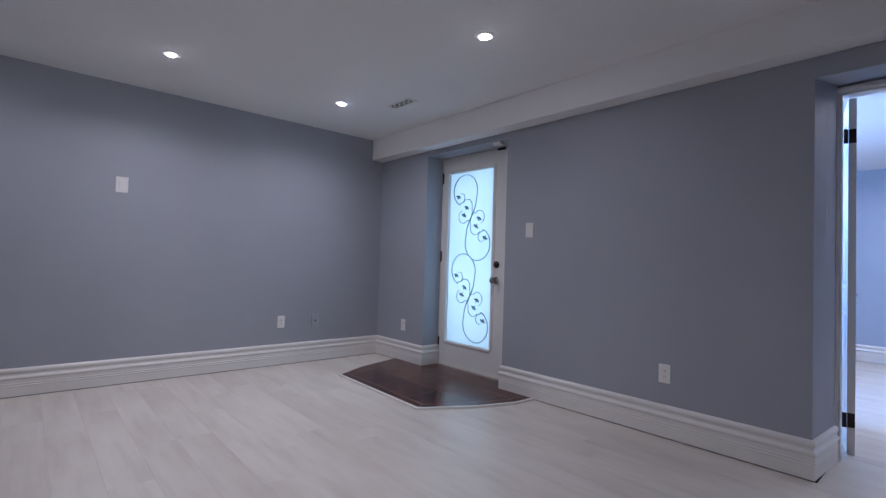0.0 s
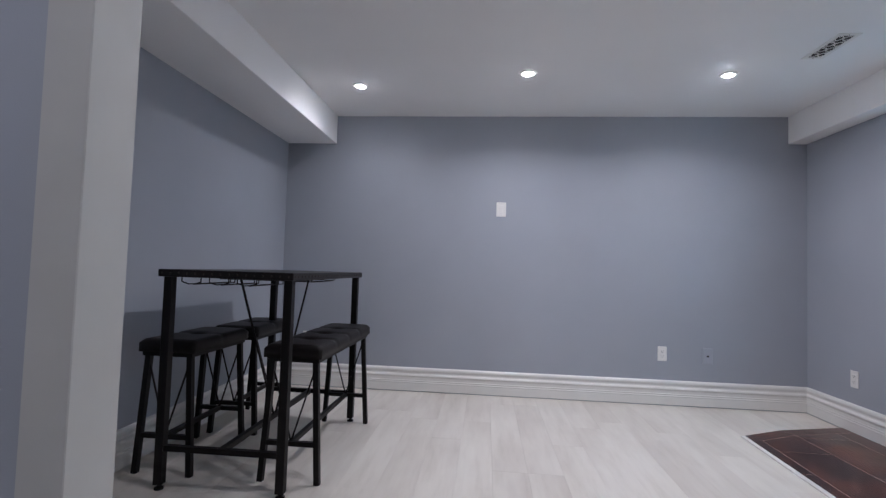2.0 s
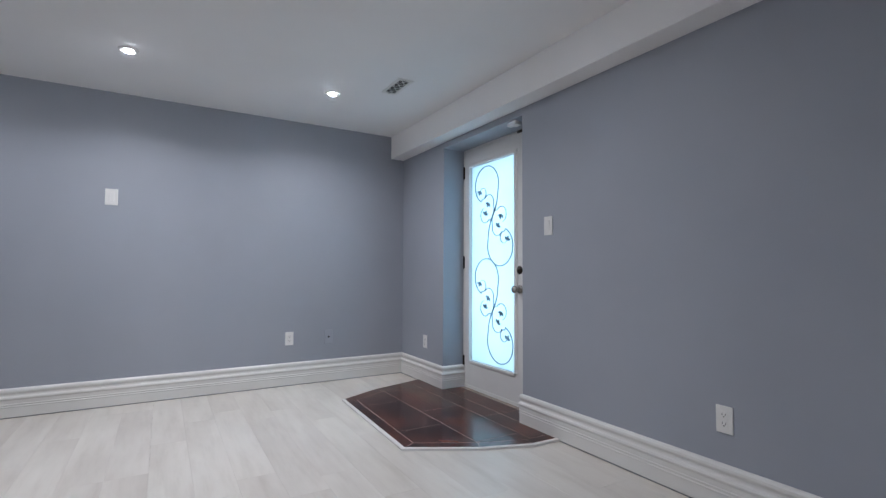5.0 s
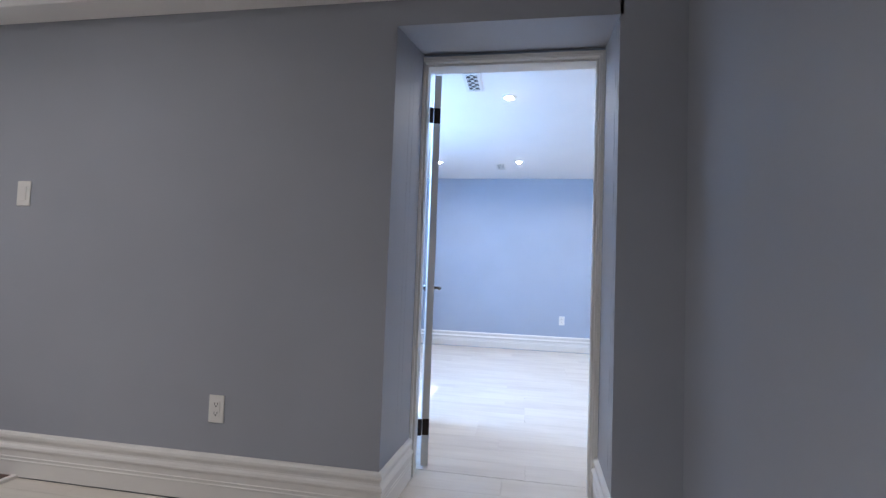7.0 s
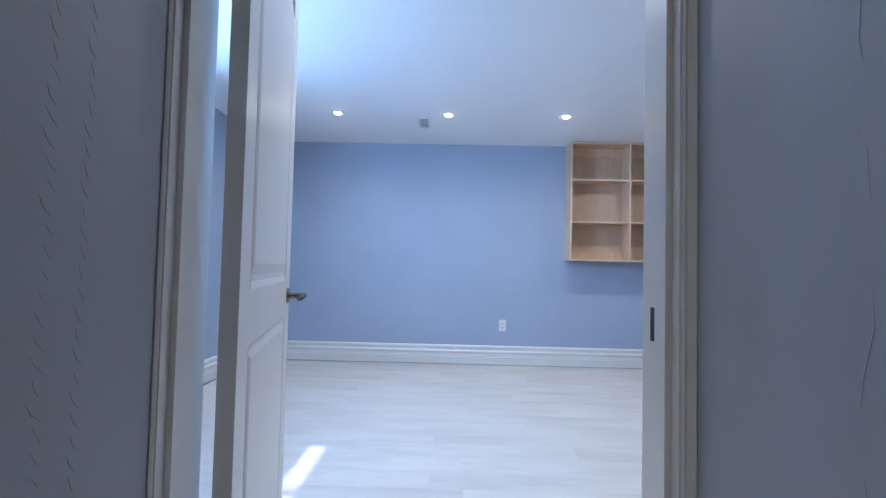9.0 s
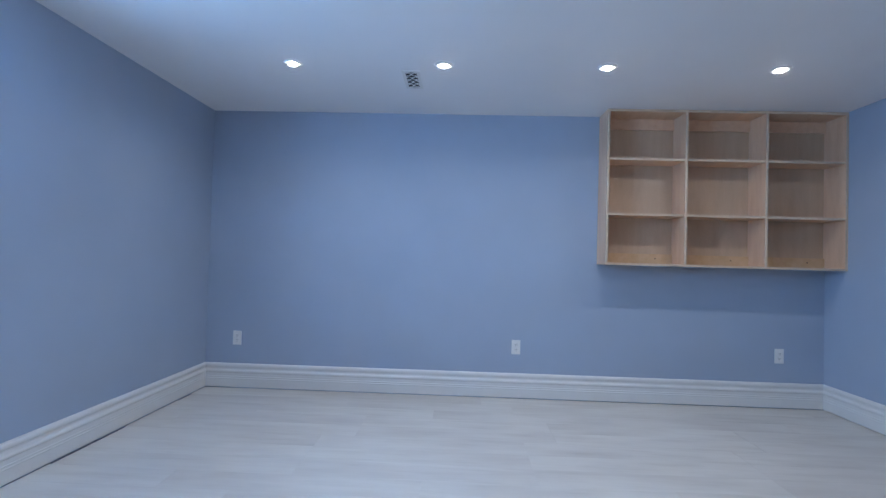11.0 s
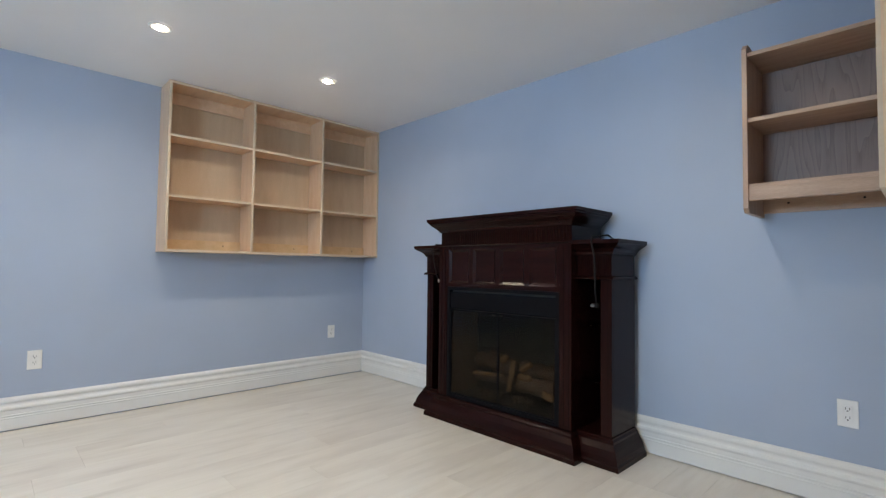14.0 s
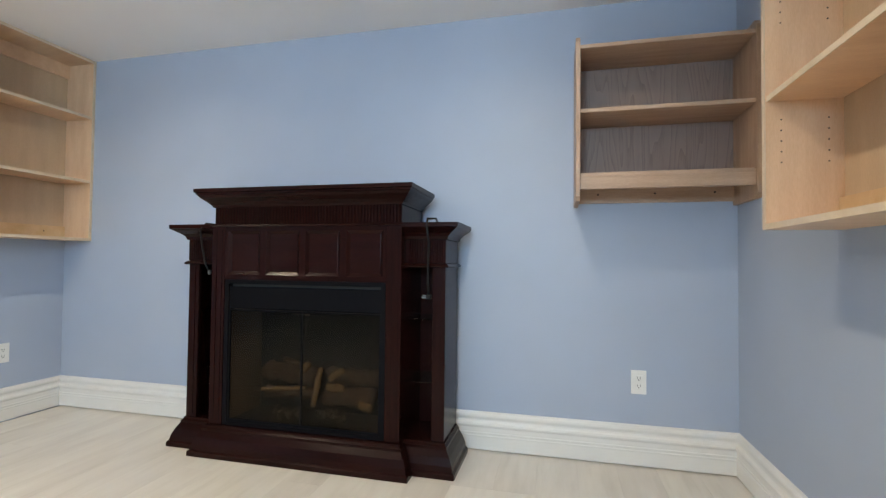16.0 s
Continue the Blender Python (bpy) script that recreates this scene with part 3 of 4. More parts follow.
    part("magnet", box((0.030, -0.030, -0.022), (0.050, 0.030, 0.0), 0.003), PLASTIC, s)
    c = thing("door_closer_arm", "short dark metal catch over the entry door", "door catch", pose(xf - 0.006, -1.575, 2.030))
    part("arm", box((-0.016, -0.045, -0.010), (0.0, 0.045, 0.006), 0.002), BRONZE, c)


entry_door()


# basement window, high in the thick north wall of the second room
def window():
    w = tagged(new("window_1"), "white sliding basement window high in the wall", "window", kind="structure")
    y = BN + 0.24
    part("window_frame", boxes(((W0, y, WS), (W0 + 0.04, y + 0.05, WH)), ((W1 - 0.04, y, WS), (W1, y + 0.05, WH)), ((W0 + 0.04, y, WS), (W1 - 0.04, y + 0.05, WS + 0.03)),
                               ((W0 + 0.04, y, WH - 0.03), (W1 - 0.04, y + 0.05, WH)), (((W0 + W1) / 2 - 0.02, y, WS + 0.03), ((W0 + W1) / 2 + 0.02, y + 0.05, WH - 0.03))), TRIM, w)
    for a, c in ((W0 + 0.04, (W0 + W1) / 2 - 0.02), ((W0 + W1) / 2 + 0.02, W1 - 0.04)):
        p = part("pane", box((a, y + 0.012, WS + 0.03), (c, y + 0.016, WH - 0.03)), GLASS, w, "clear glass pane")
        p.visible_shadow = False
    part("window_sill", box((W0, BN - 0.012, WS - 0.02), (W1, y, WS + 0.002), 0.002), TRIM, w)


window()

# tiled landing inside the entry door
PAD = [(-0.003, -0.375), (-0.50, -0.520), (-0.845, -0.700), (-0.885, -1.830), (-0.50, -2.045), (-0.20, -2.150), (-0.003, -2.155)]
landing = bmesh.new()
for z in (0.0012, 0.0088):
    vs = [landing.verts.new((x, y, z)) for x, y in PAD]
    landing.faces.new(vs if z > 0.003 else vs[::-1])
landing.verts.ensure_lookup_table()
for k in range(len(PAD)):
    a, c = k, (k + 1) % len(PAD)
    landing.faces.new([landing.verts[i] for i in (a, c, c + len(PAD), a + len(PAD))])
add_box(landing, (-0.003, N0 + 0.001, -0.01), (0.17, N1 - 0.001, 0.0088))
pad = setting("floor_landing", landing, GROUT, "dark red-brown tiled landing with clipped corners by the entry door", "tiled floor")


def clip(poly, axis, val, keep_less):
    out = []
    for k in range(len(poly)):
        p, q = poly[k], poly[(k + 1) % len(poly)]
        ip, iq = (p[axis] <= val) == keep_less, (q[axis] <= val) == keep_less
        if ip:
            out.append(p)
        if ip != iq:
            f = (val - p[axis]) / (q[axis] - p[axis])
            out.append((p[0] + f * (q[0] - p[0]), p[1] + f * (q[1] - p[1])))
    return out


def shrink(poly, d):
    """Moves each side of a convex outline inward by d."""
    n = len(poly)
    area2 = sum(poly[k][0] * poly[(k + 1) % n][1] - poly[(k + 1) % n][0] * poly[k][1] for k in range(n))
    s = 1 if area2 > 0 else -1
    lines = []
    for k in range(n):
        p, q = Vector(poly[k]), Vector(poly[(k + 1) % n])
        if (q - p).length < 1e-5:
            continue
        t = (q - p).normalized()
        lines.append((p + Vector((-t.y, t.x)) * s * d, t))
    res = []
    for k in range(len(lines)):
        (p, t), (q, u) = lines[k - 1], lines[k]
        den = t.x * u.y - t.y * u.x
        if abs(den) < 1e-6:
            res.append(tuple(q))
        else:
            r = q - p
            f = (r.x * u.y - r.y * u.x) / den
            res.append(tuple(p + t * f))
    return res


def slab(poly, z0, z1, edge):
    bm = bmesh.new()
    inner = shrink(poly, edge)
    if len(inner) != len(poly):
        inner = poly
    r = [[bm.verts.new((x, y, z)) for x, y in p] for p, z in ((poly, z0), (poly, z1 - edge), (inner, z1))]
    bm.faces.new(r[0][::-1])
    bm.faces.new(r[2])
    for a, c in zip(r, r[1:]):
        for k in range(len(poly)):
            bm.faces.new((a[k], a[(k + 1) % len(a)], c[(k + 1) % len(a)], c[k]))
    return bm


def lay_tile(poly):
    q = shrink(poly, 0.0018)
    if max(p[0] for p in q) - min(p[0] for p in q) > 0.02 and max(p[1] for p in q) - min(p[1] for p in q) > 0.02:
        part("tile", slab(q, 0.004, 0.0095, 0.0008), TILE, pad)


# a border of narrow cut tiles round a field of long ones
WIDE = [(0.10, PAD[0][1] + 0.03)] + PAD[1:-1] + [(0.10, PAD[-1][1])]
FIELD = shrink(WIDE, 0.10)
near = lambda p: min(FIELD, key=lambda q: math.hypot(q[0] - p[0], q[1] - p[1]))
for p, q in zip(PAD, PAD[1:]):
    quad = [p, q, near(q), near(p)]
    if p[0] < -0.8 and q[0] < -0.8:
        lay_tile(clip(quad, 1, -1.265, False))
        lay_tile(clip(quad, 1, -1.265, True))
    else:
        lay_tile(clip(quad, 0, -0.003, True))
for x0, x1, joints in ((-0.90, -0.46, (-0.94, -1.56)), (-0.46, -0.148, (-0.655, -1.262, -1.94)), (-0.148, -0.0032, (-0.95, -1.57))):
    ys = [0.0, *joints, -2.4]
    for r1, r0 in zip(ys, ys[1:]):
        q = clip(clip(clip(clip(FIELD, 0, x0, False), 0, x1, True), 1, r0, False), 1, r1, True)
        if len(q) > 2:
            lay_tile(q)
for r1, r0 in ((N1 - 0.002, -0.95), (-0.95, -1.57), (-1.57, N0 + 0.002)):
    lay_tile([(-0.0032, r0), (0.166, r0), (0.166, r1), (-0.0032, r1)])

RIM = [(0, 0.0), (0.002, 0.012), (0.010, 0.0145), (0.026, 0.013), (0.034, 0.004), (0.034, 0.0)]
setting("trim_landing", moulding(bmesh.new(), [(-0.005, -2.157), *[(x - 0.001, y - 0.001) for x, y in PAD[-2:1:-1]]], [(-o, u) for o, u in RIM]), TRIM, "white reducer strip along the tiled landing", "trim")


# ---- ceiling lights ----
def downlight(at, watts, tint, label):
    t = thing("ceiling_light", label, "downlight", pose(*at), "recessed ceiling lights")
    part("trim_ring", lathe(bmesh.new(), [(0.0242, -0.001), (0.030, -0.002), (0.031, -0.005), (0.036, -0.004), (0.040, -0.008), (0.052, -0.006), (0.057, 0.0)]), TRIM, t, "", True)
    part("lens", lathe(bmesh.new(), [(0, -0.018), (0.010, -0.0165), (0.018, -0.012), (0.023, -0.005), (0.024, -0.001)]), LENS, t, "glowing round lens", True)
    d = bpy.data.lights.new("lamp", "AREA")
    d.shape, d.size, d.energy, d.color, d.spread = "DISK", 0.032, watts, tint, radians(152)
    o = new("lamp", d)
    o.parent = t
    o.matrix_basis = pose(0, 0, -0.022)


DIM = {(-1.002, -2.49): 0.32, (-2.26, -2.49): 0.75, (-0.995, -0.83): 0.85, (-3.43, -0.675): 0.32, (-3.45, -4.10): 0.6}     # dimmer bulbs
for x, y in ((-3.43, -0.675), (-2.26, -0.872), (-0.995, -0.83), (-1.002, -2.49), (-2.26, -2.49), (-3.45, -4.10)):
    downlight((x, y, HA), LAMP_A * DIM.get((x, y), 1.0), TINT_A, "small round recessed downlight in the white ceiling")
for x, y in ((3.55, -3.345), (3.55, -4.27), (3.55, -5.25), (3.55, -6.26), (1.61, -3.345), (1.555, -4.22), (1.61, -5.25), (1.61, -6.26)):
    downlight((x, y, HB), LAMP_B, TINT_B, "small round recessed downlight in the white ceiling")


# ---- registers ----
def ceiling_register(x, y, z, w, h):
    t = thing("ceiling_vent", "white ceiling register with a scrolled black opening", "vent", pose(x, y, z))
    part("frame", boxes(((-w / 2, -h / 2, -0.004), (-w / 2 + 0.022, h / 2, 0)), ((w / 2 - 0.022, -h / 2, -0.004), (w / 2, h / 2, 0)),
                        ((-w / 2 + 0.022, -h / 2, -0.004), (w / 2 - 0.022, -h / 2 + 0.022, 0)), ((-w / 2 + 0.022, h / 2 - 0.022, -0.004), (w / 2 - 0.022, h / 2, 0))), TRIM, t)
    part("backing", box((-w / 2 + 0.022, -h / 2 + 0.022, -0.0015), (w / 2 - 0.022, h / 2 - 0.022, 0)), SLOT, t, "black duct opening")
    bm = bmesh.new()
    n = 4
    step = (h - 0.044) / n
    hx = w / 2 - 0.022
    for k in range(n):
        c = -h / 2 + 0.022 + step * (k + 0.5)
        for sx in (-1, 1):
            # a pair of scrolls back to back and a leaf bud in each corner
            tube(bm, [(sx * (0.019 + 0.014 * math.cos(a)), c + 0.36 * step * math.sin(a), -0.003) for a in [radians(30 * q + 20) for q in range(11)]], 0.0023, 5)
            for sy in (-1, 1):
                tube(bm, [(0.0, c + sy * 0.10 * step, -0.003), (sx * 0.012, c + sy * 0.30 * step, -0.003), (sx * hx, c + sy * 0.48 * step, -0.003)], [0.0018, 0.0028, 0.0018], 5)
        tube(bm, [(0.0, c - 0.22 * step, -0.003), (0.0, c, -0.003), (0.0, c + 0.22 * step, -0.003)], [0.0015, 0.0035, 0.0015], 5)
    part("scrolled_grille", bm, TRIM, t)
    for s in (-1, 1):
        part("screw", lathe(bmesh.new(), [(0, -0.006), (0.003, -0.0055), (0.004, -0.004)], Matrix.Translation((0, s * (h / 2 - 0.011), 0)), 8), NICKEL, t)


ceiling_register(-0.640, -1.20, HA, 0.115, 0.30)
vent = [o for o in scene.objects if o.name == "ceiling_vent"][0]
for x, y in ((1.27, -3.985), (3.79, -4.056)):
    copy_thing(vent, pose(x, y, HB, 0, 0, 90))

reg = thing("wall_register", "grey painted louvred return-air register low on the wall", "vent", pose(AW, -2.165, 0.305))
part("frame", boxes(((0, -0.19, 0.085), (0.006, 0.19, 0.125)), ((0, -0.19, -0.125), (0.006, 0.19, -0.095)), ((0, -0.19, -0.095), (0.006, -0.150, 0.085)), ((0, 0.150, -0.095), (0.006, 0.19, 0.085))), GREYPL, reg)
part("backing", box((0.0, -0.150, -0.095), (0.0012, 0.150, 0.085)), SLOT, reg)
for k in range(15):
    z = -0.092 + k * 0.012
    part("slat", boxes(((0.001, -0.150, z), (0.005, 0.150, z + 0.006))), GREYPL, reg)


# ---- outlets and switches; local: x across, y out of the wall, z up ----
def outlet(m, mat=PLASTIC, label="white duplex electrical outlet low on the wall"):
    t = thing("electrical_outlet", label, "outlet", m, "wall outlets")
    part("plate", box((-0.035, 0, -0.057), (0.035, 0.0055, 0.057), 0.002), mat, t)
    face = part("face", box((-0.0165, 0.004, -0.0335), (0.0165, 0.0078, 0.0335), 0.0012), mat, t, "raised rectangular face")
    for s in (-1, 1):
        z = s * 0.0185
        part("slots", boxes(((-0.0078, 0.0070, z - 0.001), (-0.0054, 0.0082, z + 0.008)), ((0.0054, 0.0070, z - 0.001), (0.0078, 0.0082, z + 0.008)), ((-0.0024, 0.0070, z - 0.009), (0.0024, 0.0082, z - 0.004))), SLOT, face)
    for z in (-0.048, 0.048):
        part("screw", lathe(bmesh.new(), [(0, 0.0066), (0.0025, 0.0063), (0.003, 0.005)], Matrix.Translation((0, 0, z)) @ pose(0, 0, 0, -90, 0, 0), 8), PLASTIC, t)
    return t


FACE_S, FACE_W, FACE_N = 180, 90, 0     # plates on walls whose rooms lie south, west and north of them
outlet(pose(-1.086, 0.0, 0.402, 0, 0, FACE_S))
outlet(pose(-4.00, 0.0, 0.402, 0, 0, FACE_S))
outlet(pose(0.0, -0.475, 0.362, 0, 0, FACE_W))
outlet(pose(0.0, -3.105, 0.380, 0, 0, FACE_W))
for y in (-2.605, -4.862, -6.908):
    outlet(pose(BE, y, 0.402, 0, 0, FACE_W))
outlet(pose(0.962, BS, 0.398, 0, 0, FACE_N))

p = thing("cable_plate", "wall-coloured cable outlet plate with a dark jack", "wall plate", pose(-0.742, 0.0, 0.398, 0, 0, FACE_S))
part("plate", box((-0.037, 0, -0.060), (0.037, 0.012, 0.060), 0.002), GREYPL, p)
part("jack", lathe(bmesh.new(), [(0.008, 0.012), (0.008, 0.016), (0.005, 0.017), (0.0045, 0.022), (0, 0.022)], pose(0, 0, 0, -90, 0, 0), 12), BRONZE, p, "small dark threaded jack")
p = thing("wall_plate", "white cable pass-through plate at television height", "wall plate", pose(-2.386, 0.0, 1.528, 0, 0, FACE_S))
part("plate", box((-0.040, 0, -0.060), (0.040, 0.006, 0.060), 0.002), PLASTIC, p)
part("insert", box((-0.017, 0.004, -0.034), (0.017, 0.0085, 0.034), 0.0015), PLASTIC, p)
p = thing("light_switch", "white rocker light switch beside the entry door", "switch", pose(0.0, -2.057, 1.279, 0, 0, FACE_W))
part("plate", box((-0.036, 0, -0.058), (0.036, 0.006, 0.058), 0.002), PLASTIC, p)
part("rocker", box((-0.0165, 0.004, -0.033), (0.0165, 0.0095, 0.033), 0.0015), PLASTIC, p)


# ---- pub table with benches ----
def pub_table():
    t = thing("pub_table", "black counter-height table with a studded edge and steel legs", "table", pose(-3.643, -1.375, 0))
    hx, hy, zt = 0.312, 0.575, 0.978
    part("tabletop", box((-hx, -hy, zt - 0.034), (hx, hy, zt), 0.004, 2), TABLEWOOD, t, "black wood-grain tabletop")
    bm = bmesh.new()
    for s in (-1, 1):
        for k in range(16):
            lathe(bm, [(0.005, 0), (0.004, 0.0025), (0, 0.0035)], Matrix.Translation((-hx + 0.02 + k * (2 * hx - 0.04) / 15, s * hy, zt - 0.017)) @ pose(0, 0, 0, -90 * s, 0, 0), 6)
        for k in range(28):
            lathe(bm, [(0.005, 0), (0.004, 0.0025), (0, 0.0035)], Matrix.Translation((s * hx, -hy + 0.02 + k * (2 * hy - 0.04) / 27, zt - 0.017)) @ pose(0, 0, 0, 0, 90 * s, 0), 6)
    tagged(part("edge_studs", bm, BRONZE, t, "row of small bronze studs"), kind="stuff")
    lx, ly = 0.280, 0.533
    for sx in (-1, 1):
        for sy in (-1, 1):
            leg = part("leg", box((sx * lx - 0.019, sy * ly - 0.019, 0.022), (sx * lx + 0.019, sy * ly + 0.019, zt - 0.034), 0.002), BLACK, t)
            part("levelling_foot", lathe(bmesh.new(), [(0, 0), (0.020, 0), (0.020, 0.008), (0.008, 0.012), (0.007, 0.024), (0, 0.024)], Matrix.Translation((sx * lx, sy * ly, 0)), 14), BLACK, leg)
    for sy in (-1, 1):
        part("end_rail", box((-lx + 0.019, sy * ly - 0.0125, 0.170), (lx - 0.019, sy * ly + 0.0125, 0.195)), BLACK, t)
    part("footrest", box((-0.0125, -ly + 0.0125, 0.170), (0.0125, ly - 0.0125, 0.195)), BLACK, t)
    for s in (-1, 1):
        part("brace", tube(bmesh.new(), [(0, s * 0.435, zt - 0.034), (0, s * 0.012, 0.192)], 0.006), BLACK, t)
    # wire stemware racks hung under the top
    for sy in (-1, 1):
        bm = bmesh.new()
        for k in range(3):
            x = -0.17 + k * 0.13
            y0 = sy * 0.548
            y1 = sy * 0.20
            z = zt - 0.036
            tube(bm, [(x - 0.045, y0, z), (x - 0.045, y0, z - 0.018), (x - 0.012, y0, z - 0.028), (x - 0.012, y1, z - 0.028)], 0.0028, 6)
            tube(bm, [(x + 0.045, y0, z), (x + 0.045, y0, z - 0.018), (x + 0.012, y0, z - 0.028), (x + 0.012, y1, z - 0.028)], 0.0028, 6)
            tube(bm, [(x - 0.012, y1, z - 0.028), (x - 0.012, y1, z), (x + 0.012, y1, z), (x + 0.012, y1, z - 0.028)], 0.0028, 6)
        tube(bm, [(-0.24, y1, zt - 0.048), (0.24, y1, zt - 0.048)], 0.0028, 6)
        part("stemware_rack", bm, BLACK, t, "black wire glass rack")


def bench(length, m, name, label, category, group):
    """A padded seat on splayed square legs with cross braces; long side along y."""
    t = thing(name, label, category, m, group)
    hl, hw, zs = length / 2 + 0.02, 0.138, 0.640
    # cushion with tufts
    bm = bmesh.new()
    nx, ny = 18, max(16, int(length / 0.018))
    tufts = [(-length / 2 + length * (k + 1) / (2 if length < 0.6 else 4)) for k in range(1 if length < 0.6 else 3)]
    top = []
    for j in range(ny + 1):
        for i in range(nx + 1):
            u, v = 2 * i / nx - 1, 2 * j / ny - 1
            x, y = u * hw, v * hl
            ed = min(hw - abs(x), hl - abs(y))
            z = zs - 0.016 * max(0, 1 - ed / 0.018) ** 2 - 0.004 * (abs(u) ** 4)
            for ty in tufts:
                r = math.hypot(x, y - ty)
                z -= 0.021 * math.exp(-(r / 0.034) ** 2)
                z -= 0.008 * math.exp(-((y - ty) / 0.014) ** 2)
            top.append(bm.verts.new((x, y, z)))
    idx = lambda i, j: j * (nx + 1) + i
    for j in range(ny):
        for i in range(nx):
            bm.faces.new((top[idx(i, j)], top[idx(i + 1, j)], top[idx(i + 1, j + 1)], top[idx(i, j + 1)]))
    rim = [idx(i, 0) for i in range(nx + 1)] + [idx(nx, j) for j in range(1, ny + 1)] + [idx(i, ny) for i in range(nx - 1, -1, -1)] + [idx(0, j) for j in range(ny - 1, 0, -1)]
    low = [bm.verts.new((top[q].co.x * 1.0, top[q].co.y, zs - 0.062)) for q in rim]
    for k in range(len(rim)):
        k2 = (k + 1) % len(rim)
        bm.faces.new((top[rim[k]], low[k], low[k2], top[rim[k2]]))
    bm.faces.new(low)
    cushion = part("seat", bm, LEATHER, t, "black tufted leatherette seat", True)
    for ty in tufts:
        part("tuft_button", lathe(bmesh.new(), [(0.010, -0.002), (0.008, 0.002), (0, 0.003)], Matrix.Translation((0, ty, zs - 0.024)), 10), LEATHER, cushion)
    part("seat_frame", box((-hw + 0.012, -hl + 0.012, zs - 0.082), (hw - 0.012, hl - 0.012, zs - 0.062)), BLACK, t)
    fx, fy, tx, ty = 0.137, length / 2, 0.105, length / 2 - 0.012
    zt = zs - 0.080
    at = lambda sx, sy, z: (sx * (fx + (tx - fx) * z / zt), sy * (fy + (ty - fy) * z / zt), z)
    for sx in (-1, 1):
        for sy in (-1, 1):
            part("leg", beam(bmesh.new(), at(sx, sy, 0), at(sx, sy, zt), 0.026, 0.026), BLACK, t)
    for sy in (-1, 1):
        part("end_rail", beam(bmesh.new(), at(-1, sy, 0.18), at(1, sy, 0.18), 0.022, 0.022), BLACK, t)
        a, c = at(-1, sy, 0.18), at(1, sy, 0.18)
        for q in (-1, 1):
            part("brace", tube(bmesh.new(), [at(q, sy, zt - 0.02), (0, (a[1] + at(0, sy, zt)[1]) / 2, 0.185)], 0.0045, 6), BLACK, t)
    part("long_rail", beam(bmesh.new(), (0, -at(1, 1, 0.18)[1], 0.18), (0, at(1, 1, 0.18)[1], 0.18), 0.022, 0.022), BLACK, t)
    return t


pub_table()
bench(0.885, pose(-3.389, -1.318, 0), "bench", "long black bench with a tufted leatherette seat", "bench", "")
stool = bench(0.48, pose(-4.005, -1.535, 0), "stool", "short black stool with a tufted leatherette seat", "stool", "stools along the wall side")
copy_thing(stool, pose(-3.985, -0.960, 0, 0, 0, 1.5))


# ---- wall cabinets ----
def cubby_cabinet(m, width, cols, depth, z0, z1, label, pins=False):
    """An open plywood wall cabinet; local x along its front, y out of the wall, z up."""
    t = thing("wall_cabinet", label, "cabinet", m, "open wall cabinets")
    b = 0.017
    xs = [width * k / cols for k in range(cols + 1)]
    for k, x in enumerate(xs):
        lo = x if k == 0 else (x - b if k == cols else x - b / 2)
        s = part("side_panel" if k in (0, cols) else "divider", box((lo, 0, z0 + b), (lo + b, depth - 0.004, z1 - b)), MAPLE_Z, t)
        part("edge_band", box((lo, depth - 0.004, z0 + b), (lo + b, depth, z1 - b)), EDGE, s)
        if pins:
            for side in ((1,) if k == 0 else (-1,) if k == cols else (-1, 1)):
                bm = bmesh.new()
                px = lo + b if side > 0 else lo
                for y in (0.045, depth - 0.045):
                    for g in (z0 + 0.20, z0 + 0.62, z0 + 0.98):
                        for q in range(5):
                            lathe(bm, [(0.0025, 0.0), (0.0025, 0.0008), (0, 0.0008)], Matrix.Translation((px, y, g + q * 0.032)) @ pose(0, 0, 0, 0, 90 * side, 0), 8)
                tagged(part("pin_holes", bm, SLOT, s), kind="stuff")
    for nm, z in (("bottom_panel", z0), ("top_panel", z1 - b)):
        s = part(nm, box((0, 0, z), (width, depth - 0.004, z + b)), MAPLE_X, t)
        part("edge_band", box((0, depth - 0.004, z), (width, depth, z + b)), EDGE, s)
    for k in range(cols):
        x0 = xs[k] + (b if k == 0 else b / 2)
        x1 = xs[k + 1] - (b if k == cols - 1 else b / 2)
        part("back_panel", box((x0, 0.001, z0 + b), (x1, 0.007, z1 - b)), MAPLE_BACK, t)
        part("hanging_rail", box((x0, 0.007, z1 - b - 0.085), (x1, 0.022, z1 - b)), MAPLE_X, t)
        part("hanging_rail", box((x0, 0.007, z0 + b), (x1, 0.022, z0 + b + 0.075)), PINE, t)
        for z in (1.455, 1.872):
            s = part("shelf", box((x0 + 0.001, 0.008, z), (x1 - 0.001, depth - 0.010, z + b)), MAPLE_X, t)
            part("edge_band", box((x0 + 0.001, depth - 0.010, z), (x1 - 0.001, depth - 0.006, z + b)), EDGE, s)
        part("screw", lathe(bmesh.new(), [(0, 0.002), (0.004, 0.0015), (0.005, 0)], Matrix.Translation(((x0 + x1) / 2 - 0.15, 0.022, z0 + b + 0.04)) @ pose(0, 0, 0, -90, 0, 0), 8), BRONZE, t)
    return t


cubby_cabinet(pose(BE, BS + 0.002, 0, 0, 0, 90), 1.763, 3, 0.223, 1.080, HB - 0.004,
              "open maple plywood wall cabinet with nine empty cubbies in a corner")
cubby_cabinet(pose(BW, -6.41 + 1.176, 0, 0, 0, -90), 1.176, 2, 0.212, 1.072, HB - 0.004, "open maple plywood wall cabinet with empty shelves and pin holes", True)


